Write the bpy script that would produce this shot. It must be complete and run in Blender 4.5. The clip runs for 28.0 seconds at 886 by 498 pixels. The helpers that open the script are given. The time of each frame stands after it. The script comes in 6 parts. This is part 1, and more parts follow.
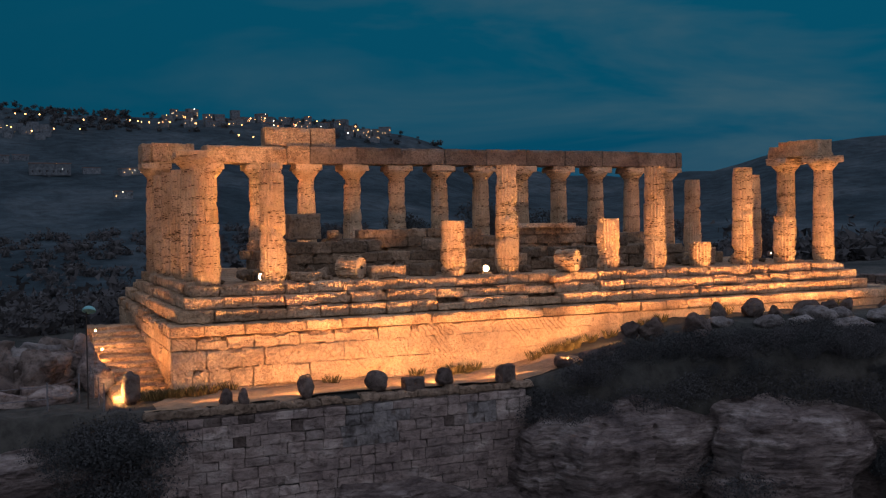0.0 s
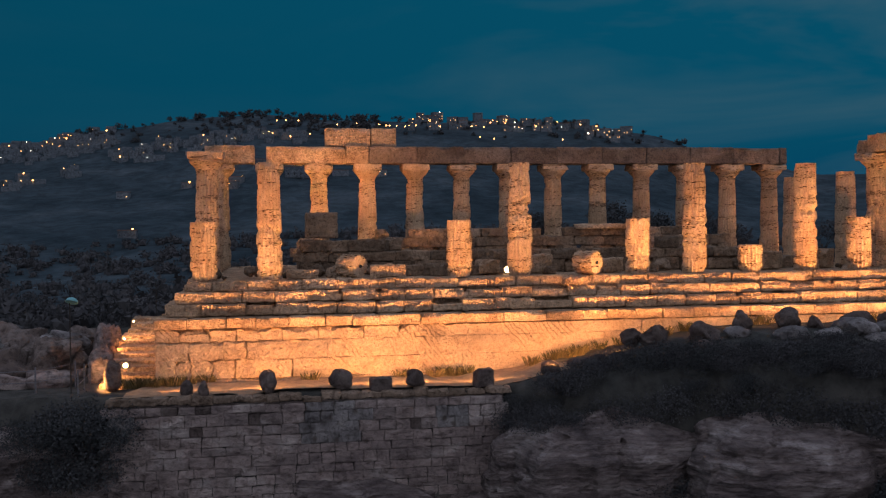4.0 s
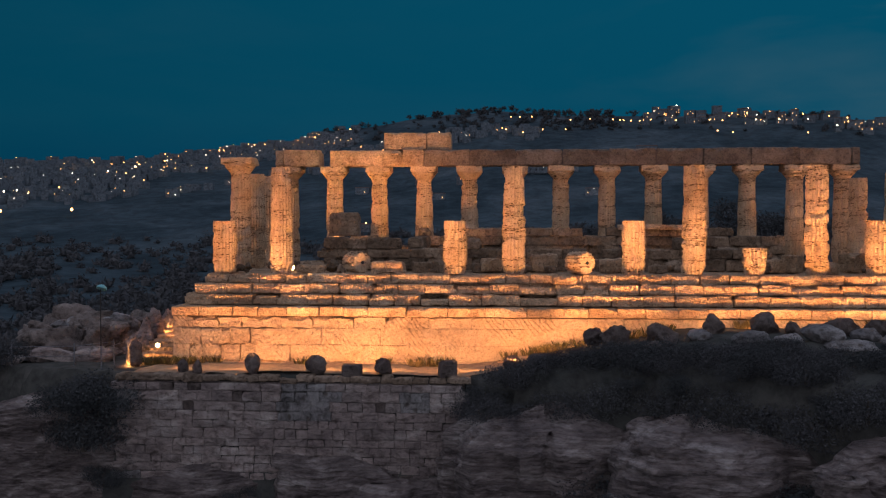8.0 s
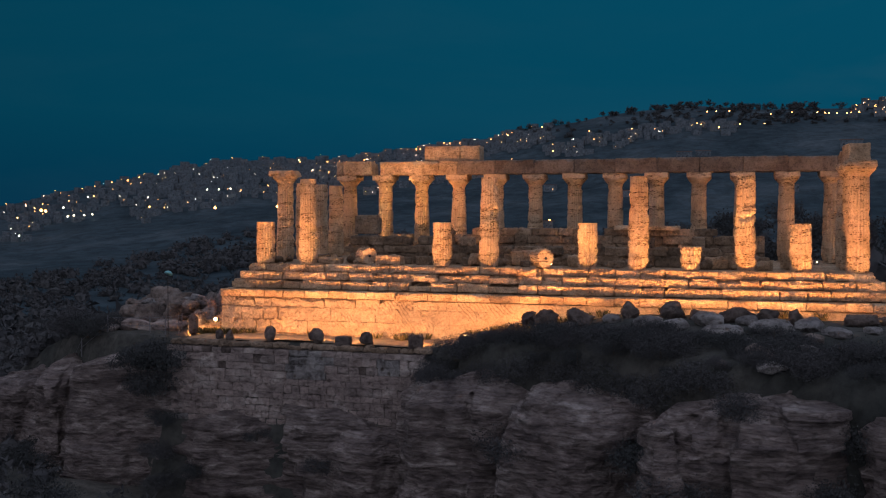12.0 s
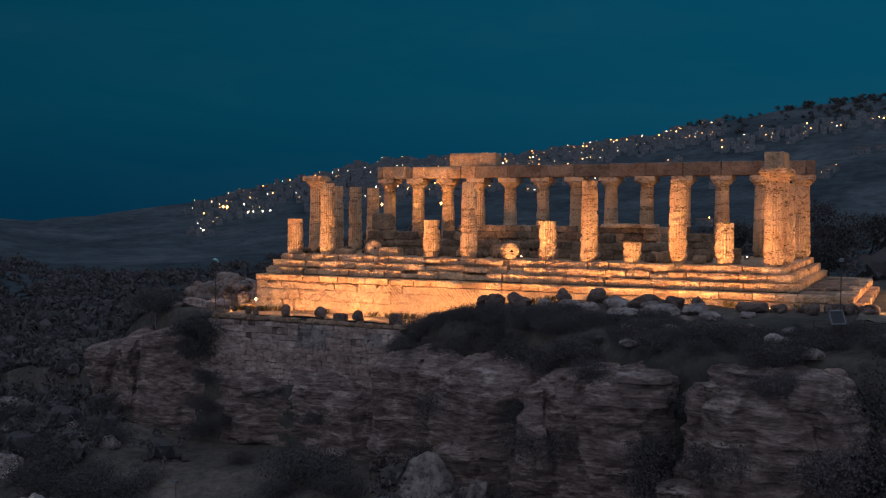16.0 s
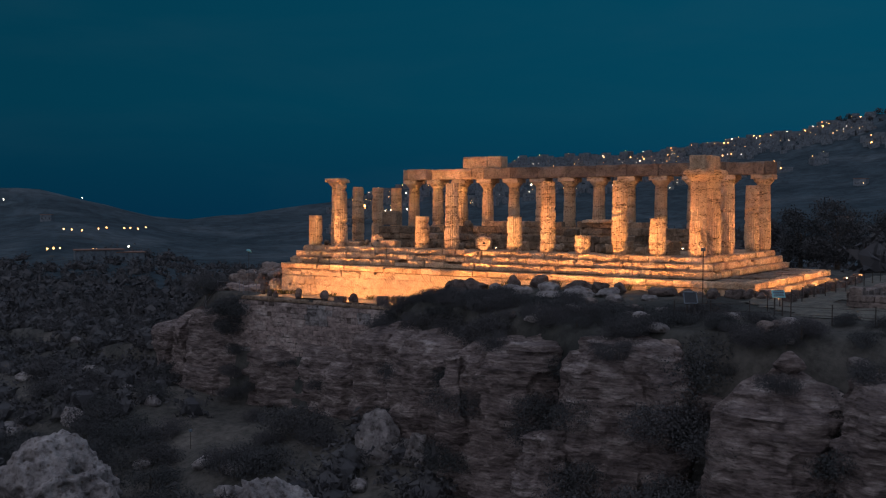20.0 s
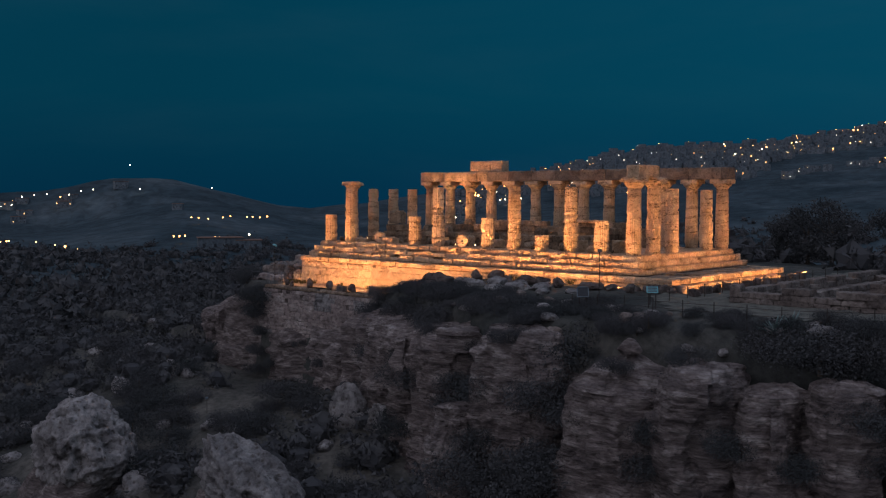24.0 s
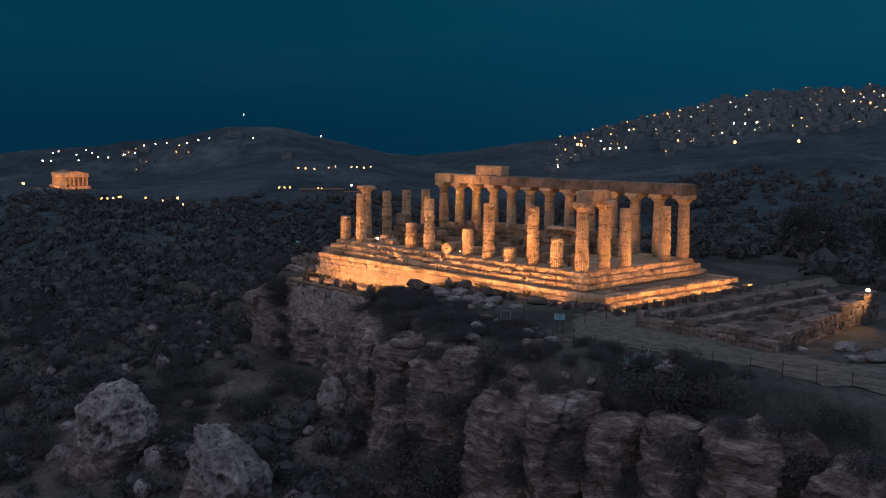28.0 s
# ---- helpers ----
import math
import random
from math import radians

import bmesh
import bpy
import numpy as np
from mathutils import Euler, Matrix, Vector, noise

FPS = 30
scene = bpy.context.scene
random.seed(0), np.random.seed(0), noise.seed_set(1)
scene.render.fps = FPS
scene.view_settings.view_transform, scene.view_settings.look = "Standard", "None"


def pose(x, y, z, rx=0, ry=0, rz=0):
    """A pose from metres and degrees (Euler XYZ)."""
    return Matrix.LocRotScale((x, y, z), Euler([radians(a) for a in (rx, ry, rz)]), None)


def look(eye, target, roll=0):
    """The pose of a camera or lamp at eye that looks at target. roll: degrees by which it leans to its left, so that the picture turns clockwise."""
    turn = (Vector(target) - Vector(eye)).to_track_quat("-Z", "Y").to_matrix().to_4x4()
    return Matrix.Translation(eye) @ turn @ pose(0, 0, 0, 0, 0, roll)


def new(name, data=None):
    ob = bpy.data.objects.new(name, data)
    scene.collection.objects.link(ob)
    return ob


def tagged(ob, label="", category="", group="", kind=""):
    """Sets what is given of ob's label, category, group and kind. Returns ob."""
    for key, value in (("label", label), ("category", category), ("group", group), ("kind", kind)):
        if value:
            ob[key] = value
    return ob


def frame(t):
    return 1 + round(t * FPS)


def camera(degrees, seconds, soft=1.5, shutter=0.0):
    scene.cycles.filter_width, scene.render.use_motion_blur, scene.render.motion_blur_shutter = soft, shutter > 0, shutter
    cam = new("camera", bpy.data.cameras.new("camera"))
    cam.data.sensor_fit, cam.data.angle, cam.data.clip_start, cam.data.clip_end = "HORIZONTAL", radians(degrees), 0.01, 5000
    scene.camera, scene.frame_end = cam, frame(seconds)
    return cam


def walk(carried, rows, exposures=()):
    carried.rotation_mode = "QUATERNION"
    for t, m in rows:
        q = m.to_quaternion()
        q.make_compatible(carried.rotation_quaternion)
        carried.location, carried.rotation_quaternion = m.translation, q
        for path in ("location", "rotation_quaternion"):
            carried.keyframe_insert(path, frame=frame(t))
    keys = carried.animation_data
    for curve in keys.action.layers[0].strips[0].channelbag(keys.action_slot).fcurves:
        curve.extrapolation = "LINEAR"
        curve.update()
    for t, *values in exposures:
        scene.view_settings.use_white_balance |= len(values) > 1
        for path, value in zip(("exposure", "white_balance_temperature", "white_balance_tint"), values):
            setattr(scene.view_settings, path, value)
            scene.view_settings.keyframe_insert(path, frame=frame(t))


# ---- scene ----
cam = camera(48.0, 28.0, 1.2)
PATH = [
    (0, (-8.467, -45.197, 2.783), (-4.402, -36.066, 2.493), -0.80),
    (0.5, (-7.032, -45.902, 2.758), (-3.270, -36.641, 2.473), -0.79),
    (1, (-5.431, -46.495, 2.696), (-1.999, -37.106, 2.421), -0.73),
    (1.5, (-3.865, -46.945, 2.606), (-0.749, -37.446, 2.349), -0.68),
    (2, (-2.444, -47.177, 2.515), (0.397, -37.592, 2.277), -0.63),
    (2.5, (-1.164, -47.267, 2.472), (1.427, -37.611, 2.241), -0.54),
    (3, (0.181, -47.410, 2.502), (2.493, -37.684, 2.263), -0.44),
    (3.5, (1.731, -47.668, 2.584), (3.721, -37.872, 2.334), -0.49),
    (5.5, (7.615, -48.129, 2.562), (8.396, -38.162, 2.323), -0.20),
    (6, (9.096, -48.227, 2.540), (9.572, -38.241, 2.308), -0.11),
    (6.5, (10.611, -48.590, 2.551), (10.774, -38.595, 2.308), -0.10),
    (7, (12.129, -49.294, 2.600), (11.990, -39.299, 2.339), -0.07),
    (7.5, (13.727, -50.334, 2.709), (13.285, -40.348, 2.426), -0.02),
    (8, (15.440, -51.579, 2.792), (14.691, -41.611, 2.500), -0.02),
    (8.5, (17.146, -52.852, 2.774), (16.113, -42.909, 2.497), -0.05),
    (9, (18.795, -54.097, 2.792), (17.507, -44.184, 2.522), -0.03),
    (9.5, (20.450, -55.292, 2.890), (18.920, -45.413, 2.610), 0.02),
    (10, (22.165, -56.422, 2.975), (20.392, -46.585, 2.685), 0.08),
    (10.5, (23.939, -57.515, 3.029), (21.919, -47.726, 2.733), 0.10),
    (11, (25.774, -58.572, 3.081), (23.509, -48.836, 2.776), 0.10),
    (11.5, (27.632, -59.495, 3.119), (25.122, -49.820, 2.799), 0.10),
    (13.5, (35.412, -62.905, 3.177), (31.995, -53.513, 2.842), 0.20),
    (14, (37.489, -63.768, 3.214), (33.862, -54.456, 2.873), 0.21),
    (14.5, (39.500, -64.509, 3.230), (35.675, -55.276, 2.882), 0.28),
    (15, (41.510, -65.116, 3.234), (37.488, -55.967, 2.883), 0.33),
    (15.5, (43.552, -65.643, 3.260), (39.334, -56.582, 2.903), 0.35),
    (16, (45.619, -66.164, 3.329), (41.216, -57.193, 2.960), 0.33),
    (16.5, (47.648, -66.710, 3.377), (43.073, -57.826, 2.999), 0.33),
    (17, (49.692, -67.199, 3.362), (44.945, -58.406, 2.981), 0.35),
    (17.5, (51.761, -67.603, 3.333), (46.844, -58.904, 2.951), 0.33),
    (18, (53.845, -67.976, 3.291), (48.766, -59.371, 2.909), 0.28),
    (18.5, (55.963, -68.337, 3.225), (50.726, -59.827, 2.848), 0.22),
    (19, (58.058, -68.649, 3.209), (52.666, -60.236, 2.831), 0.19),
    (19.5, (60.116, -68.900, 3.249), (54.574, -60.585, 2.863), 0.20),
    (20, (62.175, -69.142, 3.284), (56.491, -60.923, 2.893), 0.23),
    (20.5, (64.249, -69.414, 3.306), (58.433, -61.289, 2.912), 0.26),
    (21, (66.366, -69.638, 3.309), (60.417, -61.610, 2.914), 0.22),
    (21.5, (68.486, -69.687, 3.318), (62.395, -61.765, 2.918), 0.19),
    (23.5, (76.896, -69.943, 3.863), (70.312, -62.429, 3.408), 0.21),
    (24, (79.008, -69.990, 4.599), (72.318, -62.575, 4.082), 0.28),
    (24.5, (81.114, -69.910, 5.534), (74.316, -62.600, 4.937), 0.23),
    (25, (83.256, -69.817, 6.528), (76.351, -62.616, 5.848), 0.20),
    (25.5, (85.369, -69.710, 7.515), (78.361, -62.617, 6.750), 0.22),
    (26, (87.467, -69.550, 8.484), (80.362, -62.565, 7.638), 0.28),
    (26.5, (89.565, -69.349, 9.440), (82.364, -62.472, 8.516), 0.30),
    (27, (91.655, -69.113, 10.395), (84.361, -62.345, 9.399), 0.27),
    (27.5, (93.719, -68.837, 11.304), (86.334, -62.178, 10.244), 0.21),
    (28, (95.781, -68.472, 12.029), (88.300, -61.931, 10.914), 0.30),
]
walk(cam, [(t, look(eye, target, roll)) for t, eye, target, roll in PATH])

# ---- light ----
LAMP = (1.0, 0.42, 0.145)


def node(nt, kind, **inputs):
    n = nt.nodes.new(kind)
    for k, v in inputs.items():
        n.inputs[k.replace("_", " ")].default_value = v
    return n


def make_world():
    w = bpy.data.worlds.new("dusk")
    scene.world = w
    w.use_nodes = True
    nt = w.node_tree
    bg = nt.nodes["Background"]
    co = nt.nodes.new("ShaderNodeTexCoord")
    sep = nt.nodes.new("ShaderNodeSeparateXYZ")
    nt.links.new(co.outputs["Generated"], sep.inputs[0])
    up = nt.nodes.new("ShaderNodeValToRGB")
    e = up.color_ramp.elements
    e[0].position, e[0].color = 0.0, (0.001, 0.029, 0.063, 1)
    e[1].position, e[1].color = 0.95, (0.37, 0.41, 0.57, 1)
    a = up.color_ramp.elements.new(0.10)
    a.color = (0.001, 0.044, 0.080, 1)
    a = up.color_ramp.elements.new(0.30)
    a.color = (0.001, 0.049, 0.088, 1)
    nt.links.new(sep.outputs["Z"], up.inputs[0])
    # lighter towards the north-east
    dot = node(nt, "ShaderNodeVectorMath")
    dot.operation = "DOT_PRODUCT"
    dot.inputs[1].default_value = (0.80, 0.60, 0.0)
    nt.links.new(co.outputs["Generated"], dot.inputs[0])
    east = nt.nodes.new("ShaderNodeMapRange")
    east.inputs["From Min"].default_value, east.inputs["From Max"].default_value = -0.35, 1.0
    east.inputs["To Min"].default_value, east.inputs["To Max"].default_value = 0.85, 1.55
    nt.links.new(dot.outputs["Value"], east.inputs["Value"])
    sc = node(nt, "ShaderNodeVectorMath")
    sc.operation = "SCALE"
    nt.links.new(up.outputs["Color"], sc.inputs[0])
    nt.links.new(east.outputs["Result"], sc.inputs["Scale"])
    # thin cloud, drawn out along the horizon
    mp = nt.nodes.new("ShaderNodeMapping")
    mp.inputs["Scale"].default_value = (2.2, 2.2, 9.0)
    mp.inputs["Location"].default_value = (0.35, 0.2, 0.4)
    nt.links.new(co.outputs["Generated"], mp.inputs["Vector"])
    nz = node(nt, "ShaderNodeTexNoise", Scale=1.3, Detail=5.0, Roughness=0.55, Distortion=0.4)
    nt.links.new(mp.outputs["Vector"], nz.inputs["Vector"])
    cl = nt.nodes.new("ShaderNodeMapRange")
    cl.inputs["From Min"].default_value, cl.inputs["From Max"].default_value = 0.46, 0.78
    nt.links.new(nz.outputs["Fac"], cl.inputs["Value"])
    eastc = nt.nodes.new("ShaderNodeMapRange")
    eastc.inputs["From Min"].default_value, eastc.inputs["From Max"].default_value = 0.62, 0.98
    eastc.inputs["To Min"].default_value, eastc.inputs["To Max"].default_value = 0.06, 0.95
    nt.links.new(dot.outputs["Value"], eastc.inputs["Value"])
    mul = nt.nodes.new("ShaderNodeMath")
    mul.operation = "MULTIPLY"
    nt.links.new(cl.outputs["Result"], mul.inputs[0])
    nt.links.new(eastc.outputs["Result"], mul.inputs[1])
    cloud = nt.nodes.new("ShaderNodeMix")
    cloud.data_type = "RGBA"
    cloud.inputs["B"].default_value = (0.052, 0.105, 0.138, 1)
    nt.links.new(mul.outputs[0], cloud.inputs["Factor"])
    nt.links.new(sc.outputs[0], cloud.inputs["A"])
    # afterglow over the sea to the south
    south = nt.nodes.new("ShaderNodeMapRange")
    south.interpolation_type = "SMOOTHSTEP"
    south.inputs["From Min"].default_value, south.inputs["From Max"].default_value = 0.25, -0.8
    nt.links.new(sep.outputs["Y"], south.inputs["Value"])
    glow = nt.nodes.new("ShaderNodeMix")
    glow.data_type = "RGBA"
    glow.inputs["B"].default_value = (0.425, 0.43, 0.54, 1)
    nt.links.new(south.outputs["Result"], glow.inputs["Factor"])
    nt.links.new(cloud.outputs["Result"], glow.inputs["A"])
    nt.links.new(glow.outputs["Result"], bg.inputs["Color"])
    bg.inputs["Strength"].default_value = 1.06


make_world()


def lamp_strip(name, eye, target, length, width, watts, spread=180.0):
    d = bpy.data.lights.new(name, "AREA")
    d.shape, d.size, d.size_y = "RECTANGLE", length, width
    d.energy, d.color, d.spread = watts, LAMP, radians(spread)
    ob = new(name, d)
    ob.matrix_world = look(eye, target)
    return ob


# floodlights along the foot of the podium and on the temple floor
lamp_strip("flood_wall", (6.5, -4.95, -4.3), (6.5, -2.5, -3.6), 16.0, 0.15, 250, 125)
# added strip without a fixture, lights the western columns and steps
lamp_strip("unseen_flood_columns", (7.0, -5.85, -3.68), (7.0, -0.6, 2.2), 17.0, 0.08, 740, 66)
# one lamp behind each marker stone
for lx in (3.0, 6.0, 7.7, 9.15, 12.2):
    lamp_strip("flood_marker", (lx, -5.05, -4.12), (lx, -2.5, -3.7), 0.5, 0.14, 46, 165)
lamp_strip("flood_wall", (27.3, -3.9, -2.35), (27.3, -2.5, -2.0), 19.0, 0.12, 170, 150)
lamp_strip("flood_wall", (16.8, -4.3, -3.3), (16.8, -2.5, -2.9), 5.5, 0.12, 130, 140)
# two more added strips, fixtures unseen, for the eastern columns
lamp_strip("unseen_flood_columns", (20.3, -4.5, -2.8), (20.3, -0.6, 2.6), 6.0, 0.12, 420, 70)
lamp_strip("unseen_flood_columns", (31.0, -4.5, -2.32), (31.0, -0.6, 2.4), 14.5, 0.12, 980, 85)
lamp_strip("flood_east", (44.7, 7.0, -1.72), (37.0, 7.0, 1.6), 17.0, 0.15, 620, 75)
for k in range(7):
    lamp_strip("flood_kerb", (43.75, -2.6 + 3.1 * k, -2.25), (42.2, -2.6 + 3.1 * k, -2.1), 0.4, 0.12, 62, 160)
lamp_strip("flood_west", (-4.4, 3.0, -3.5), (-1.0, 4.0, -0.5), 9.0, 0.15, 200, 150)
for lx, ly, w in ((3.2, 6.4, 165), (7.3, 5.4, 155), (11.6, 5.2, 50), (18.5, 5.0, 20), (24.5, 5.0, 20), (33.5, 5.0, 26)):
    lamp_strip("flood_inner", (lx, ly, 0.4), (lx + 0.3, 14.8, 5.6), 0.5, 0.3, w, 58)
for lx, ly, lz, w in ((15.2, 2.1, 0.45, 30), (3.0, 2.1, 0.4, 16), (18.9, 1.0, 0.3, 5), (-3.6, -0.75, -3.62, 70)):
    lamp_strip("flood_small", (lx, ly, lz), (lx + 0.1, ly - 0.3, lz + 1.0), 0.25, 0.25, w, 170)
for ly, lz, w in ((-3.0, -4.1, 130), (-0.5, -3.5, 130), (4.0, -2.6, 80)):
    lamp_strip("flood_stair", (-4.45, ly, lz), (-2.6, ly + 1.1, lz + 0.25), 0.2, 0.2, w, 165)



# ---- materials ----
def bsdf(name, rough=0.9, spec=0.25):
    m = bpy.data.materials.new(name)
    m.use_nodes = True
    p = m.node_tree.nodes["Principled BSDF"]
    p.inputs["Roughness"].default_value = rough
    p.inputs["Specular IOR Level"].default_value = spec
    return m, m.node_tree, p


def ramp(nt, src, stops):
    r = nt.nodes.new("ShaderNodeValToRGB")
    els = r.color_ramp.elements
    while len(els) < len(stops):
        els.new(0.5)
    for el, (pos, c) in zip(els, stops):
        el.position, el.color = pos, (*c, 1)
    nt.links.new(src, r.inputs[0])
    return r.outputs["Color"]


def mix(nt, a, b, fac, kind="MIX"):
    n = nt.nodes.new("ShaderNodeMix")
    n.data_type, n.blend_type = "RGBA", kind
    for sock, v in (("A", a), ("B", b), ("Factor", fac)):
        if isinstance(v, bpy.types.NodeSocket):
            nt.links.new(v, n.inputs[sock])
        elif sock == "Factor":
            n.inputs[sock].default_value = v
        else:
            n.inputs[sock].default_value = (*v, 1)
    return n.outputs["Result"]


def coords(nt, scale=(1, 1, 1), world=True):
    if world:
        g = nt.nodes.new("ShaderNodeNewGeometry").outputs["Position"]
    else:
        g = nt.nodes.new("ShaderNodeTexCoord").outputs["Object"]
    m = nt.nodes.new("ShaderNodeMapping")
    m.inputs["Scale"].default_value = scale
    nt.links.new(g, m.inputs["Vector"])
    return m.outputs["Vector"]


def tex(nt, vec, scale, detail=5.0, rough=0.6, dist=0.0):
    n = node(nt, "ShaderNodeTexNoise", Scale=scale, Detail=detail, Roughness=rough, Distortion=dist)
    nt.links.new(vec, n.inputs["Vector"])
    return n.outputs["Fac"]


def bump(nt, p, height, strength, dist, prev=None):
    b = node(nt, "ShaderNodeBump", Strength=strength, Distance=dist)
    nt.links.new(height, b.inputs["Height"])
    if prev is not None:
        nt.links.new(prev, b.inputs["Normal"])
    nt.links.new(b.outputs["Normal"], p.inputs["Normal"])
    return b.outputs["Normal"]


def stone_mat(name, dark, mid, light, grain=6.0, squash=1.0, pits=0.5, bumpy=0.05, vary=0.35, chisel=0.0, beds=0.0, mottle=0.85, strata=0.0):
    m, nt, p = bsdf(name)
    v = coords(nt, (1, 1, squash))
    big = tex(nt, v, 0.55, 4.0, 0.6, 0.5)
    fine = tex(nt, v, grain, 8.0, 0.72)
    patch = tex(nt, v, 1.9, 5.0, 0.65, 0.8)
    c = ramp(nt, big, ((0.30, dark), (0.52, mid), (0.72, light)))
    g = ramp(nt, fine, ((0.34, (0.30, 0.27, 0.24)), (0.47, (0.88, 0.87, 0.86)), (0.72, (1.30, 1.27, 1.22))))
    c = mix(nt, c, g, mottle, "MULTIPLY")
    c = mix(nt, c, ramp(nt, patch, ((0.34, (0.55, 0.52, 0.50)), (0.50, (1, 1, 1)), (0.70, (1.18, 1.16, 1.12)))), 0.82 * mottle, "MULTIPLY")
    rnd = nt.nodes.new("ShaderNodeObjectInfo").outputs["Random"]
    tone = ramp(nt, rnd, ((0.0, (1 - vary, 1 - vary, 1 - vary)), (1.0, (1 + vary, 1 + vary * 0.9, 1 + vary * 0.8))))
    c = mix(nt, c, tone, 0.6, "MULTIPLY")
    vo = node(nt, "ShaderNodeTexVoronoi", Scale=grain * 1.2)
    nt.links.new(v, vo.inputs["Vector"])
    # shade inside the small pits is put into the colour, besides the bump
    pit_shade = ramp(nt, vo.outputs["Distance"], ((0.10, (0.40, 0.35, 0.30)), (0.28, (1, 1, 1))))
    c = mix(nt, c, pit_shade, pits, "MULTIPLY")
    n0 = bump(nt, p, patch, 0.8, bumpy * 2.5)
    if chisel or beds:
        wv = nt.nodes.new("ShaderNodeMapping")
        wv.inputs["Rotation"].default_value = (0, radians(38 if chisel else 90), 0)
        nt.links.new(v, wv.inputs["Vector"])
        wave = node(nt, "ShaderNodeTexWave", Scale=1.5 if chisel else 0.55, Distortion=9.0, Detail=4.0)
        wave.inputs["Detail Scale"].default_value = 0.8
        nt.links.new(wv.outputs["Vector"], wave.inputs["Vector"])
        spot = ramp(nt, tex(nt, v, 0.42, 3.0, 0.6, 0.6), ((0.52, (0.0, 0.0, 0.0)), (0.64, (1, 1, 1))))
        cut = mix(nt, (1, 1, 1), ramp(nt, wave.outputs["Fac"], ((0.05, (0.55, 0.50, 0.46)), (0.30, (1, 1, 1)))), spot if chisel else 1.0)
        c = mix(nt, c, cut, chisel or beds, "MULTIPLY")
        n0 = bump(nt, p, cut, 0.7 * (chisel or beds), bumpy * 2.0, n0)
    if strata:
        # slanting beds eaten out into rows of flat pits, their shade darkened into the colour
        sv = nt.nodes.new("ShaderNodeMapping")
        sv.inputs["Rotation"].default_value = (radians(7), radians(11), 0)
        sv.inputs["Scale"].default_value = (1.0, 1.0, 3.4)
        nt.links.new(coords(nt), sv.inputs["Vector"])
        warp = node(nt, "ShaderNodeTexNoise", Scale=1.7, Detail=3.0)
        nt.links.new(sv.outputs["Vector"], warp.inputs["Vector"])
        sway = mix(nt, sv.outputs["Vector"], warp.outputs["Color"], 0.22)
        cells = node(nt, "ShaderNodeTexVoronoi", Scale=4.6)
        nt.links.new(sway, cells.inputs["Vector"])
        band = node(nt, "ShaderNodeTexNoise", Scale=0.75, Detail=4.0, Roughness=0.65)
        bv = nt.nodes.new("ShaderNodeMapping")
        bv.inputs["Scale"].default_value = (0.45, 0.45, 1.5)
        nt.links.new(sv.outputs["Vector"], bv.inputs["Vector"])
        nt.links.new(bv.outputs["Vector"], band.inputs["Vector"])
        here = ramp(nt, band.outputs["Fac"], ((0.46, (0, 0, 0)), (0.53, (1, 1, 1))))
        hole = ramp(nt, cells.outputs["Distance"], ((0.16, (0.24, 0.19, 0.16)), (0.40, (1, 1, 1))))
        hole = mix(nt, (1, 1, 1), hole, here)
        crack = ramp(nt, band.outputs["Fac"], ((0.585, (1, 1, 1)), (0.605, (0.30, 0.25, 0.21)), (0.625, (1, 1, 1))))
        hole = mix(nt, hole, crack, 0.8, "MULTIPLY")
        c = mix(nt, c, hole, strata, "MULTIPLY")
        n0 = bump(nt, p, hole, 0.9 * strata, 0.10, n0)
    nt.links.new(c, p.inputs["Base Color"])
    n1 = bump(nt, p, fine, 0.9, bumpy * 1.5, n0)
    bump(nt, p, vo.outputs["Distance"], 0.5 * pits + 0.1, bumpy, n1)
    return m


TUFF = stone_mat("temple_tuff", (0.430, 0.278, 0.164), (0.595, 0.417, 0.266), (0.734, 0.557, 0.380), 9.0, 1.0, 0.75, 0.09, mottle=0.75, strata=0.4)
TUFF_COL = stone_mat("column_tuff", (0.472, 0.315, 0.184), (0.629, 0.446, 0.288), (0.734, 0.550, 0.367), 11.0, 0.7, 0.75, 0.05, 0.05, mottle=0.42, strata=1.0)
CLIFF = stone_mat("cliff_rock", (0.125, 0.105, 0.104), (0.285, 0.240, 0.225), (0.560, 0.505, 0.475), 1.5, 3.4, 0.4, 0.26, 0.16, 0.0, 0.45, mottle=0.75)
PALE_ROCK = stone_mat("pale_limestone", (0.188, 0.181, 0.181), (0.338, 0.325, 0.319), (0.525, 0.512, 0.500), 1.5, 1.0, 0.9, 0.30, 0.2)
WALL_ROCK = stone_mat("wall_rubble", (0.210, 0.173, 0.165), (0.330, 0.277, 0.255), (0.495, 0.450, 0.420), 2.5, 1.6, 0.4, 0.10, 0.30)
PODIUM = stone_mat("podium_tuff", (0.499, 0.345, 0.214), (0.618, 0.451, 0.297), (0.713, 0.546, 0.368), 7.0, 1.0, 0.45, 0.07, 0.08, 0.75, mottle=0.5)
DARK_STONE = stone_mat("dark_boulder", (0.084, 0.066, 0.060), (0.132, 0.108, 0.096), (0.216, 0.186, 0.168), 3.0, 1.0, 0.5, 0.1, 0.3)
# darker than the outer tuff, tone varies strongly from block to block
CELLA = stone_mat("dark_cella_tuff", (0.15, 0.105, 0.07), (0.26, 0.19, 0.13), (0.40, 0.30, 0.21), 6.0, 1.0, 0.6, 0.08, 0.6, mottle=0.8)
# darker than the temple tuff, for landing paving and wall coping
PAVING = stone_mat("dark_paving", (0.16, 0.12, 0.085), (0.25, 0.19, 0.14), (0.36, 0.28, 0.21), 4.0, 1.0, 0.6, 0.08, 0.3)
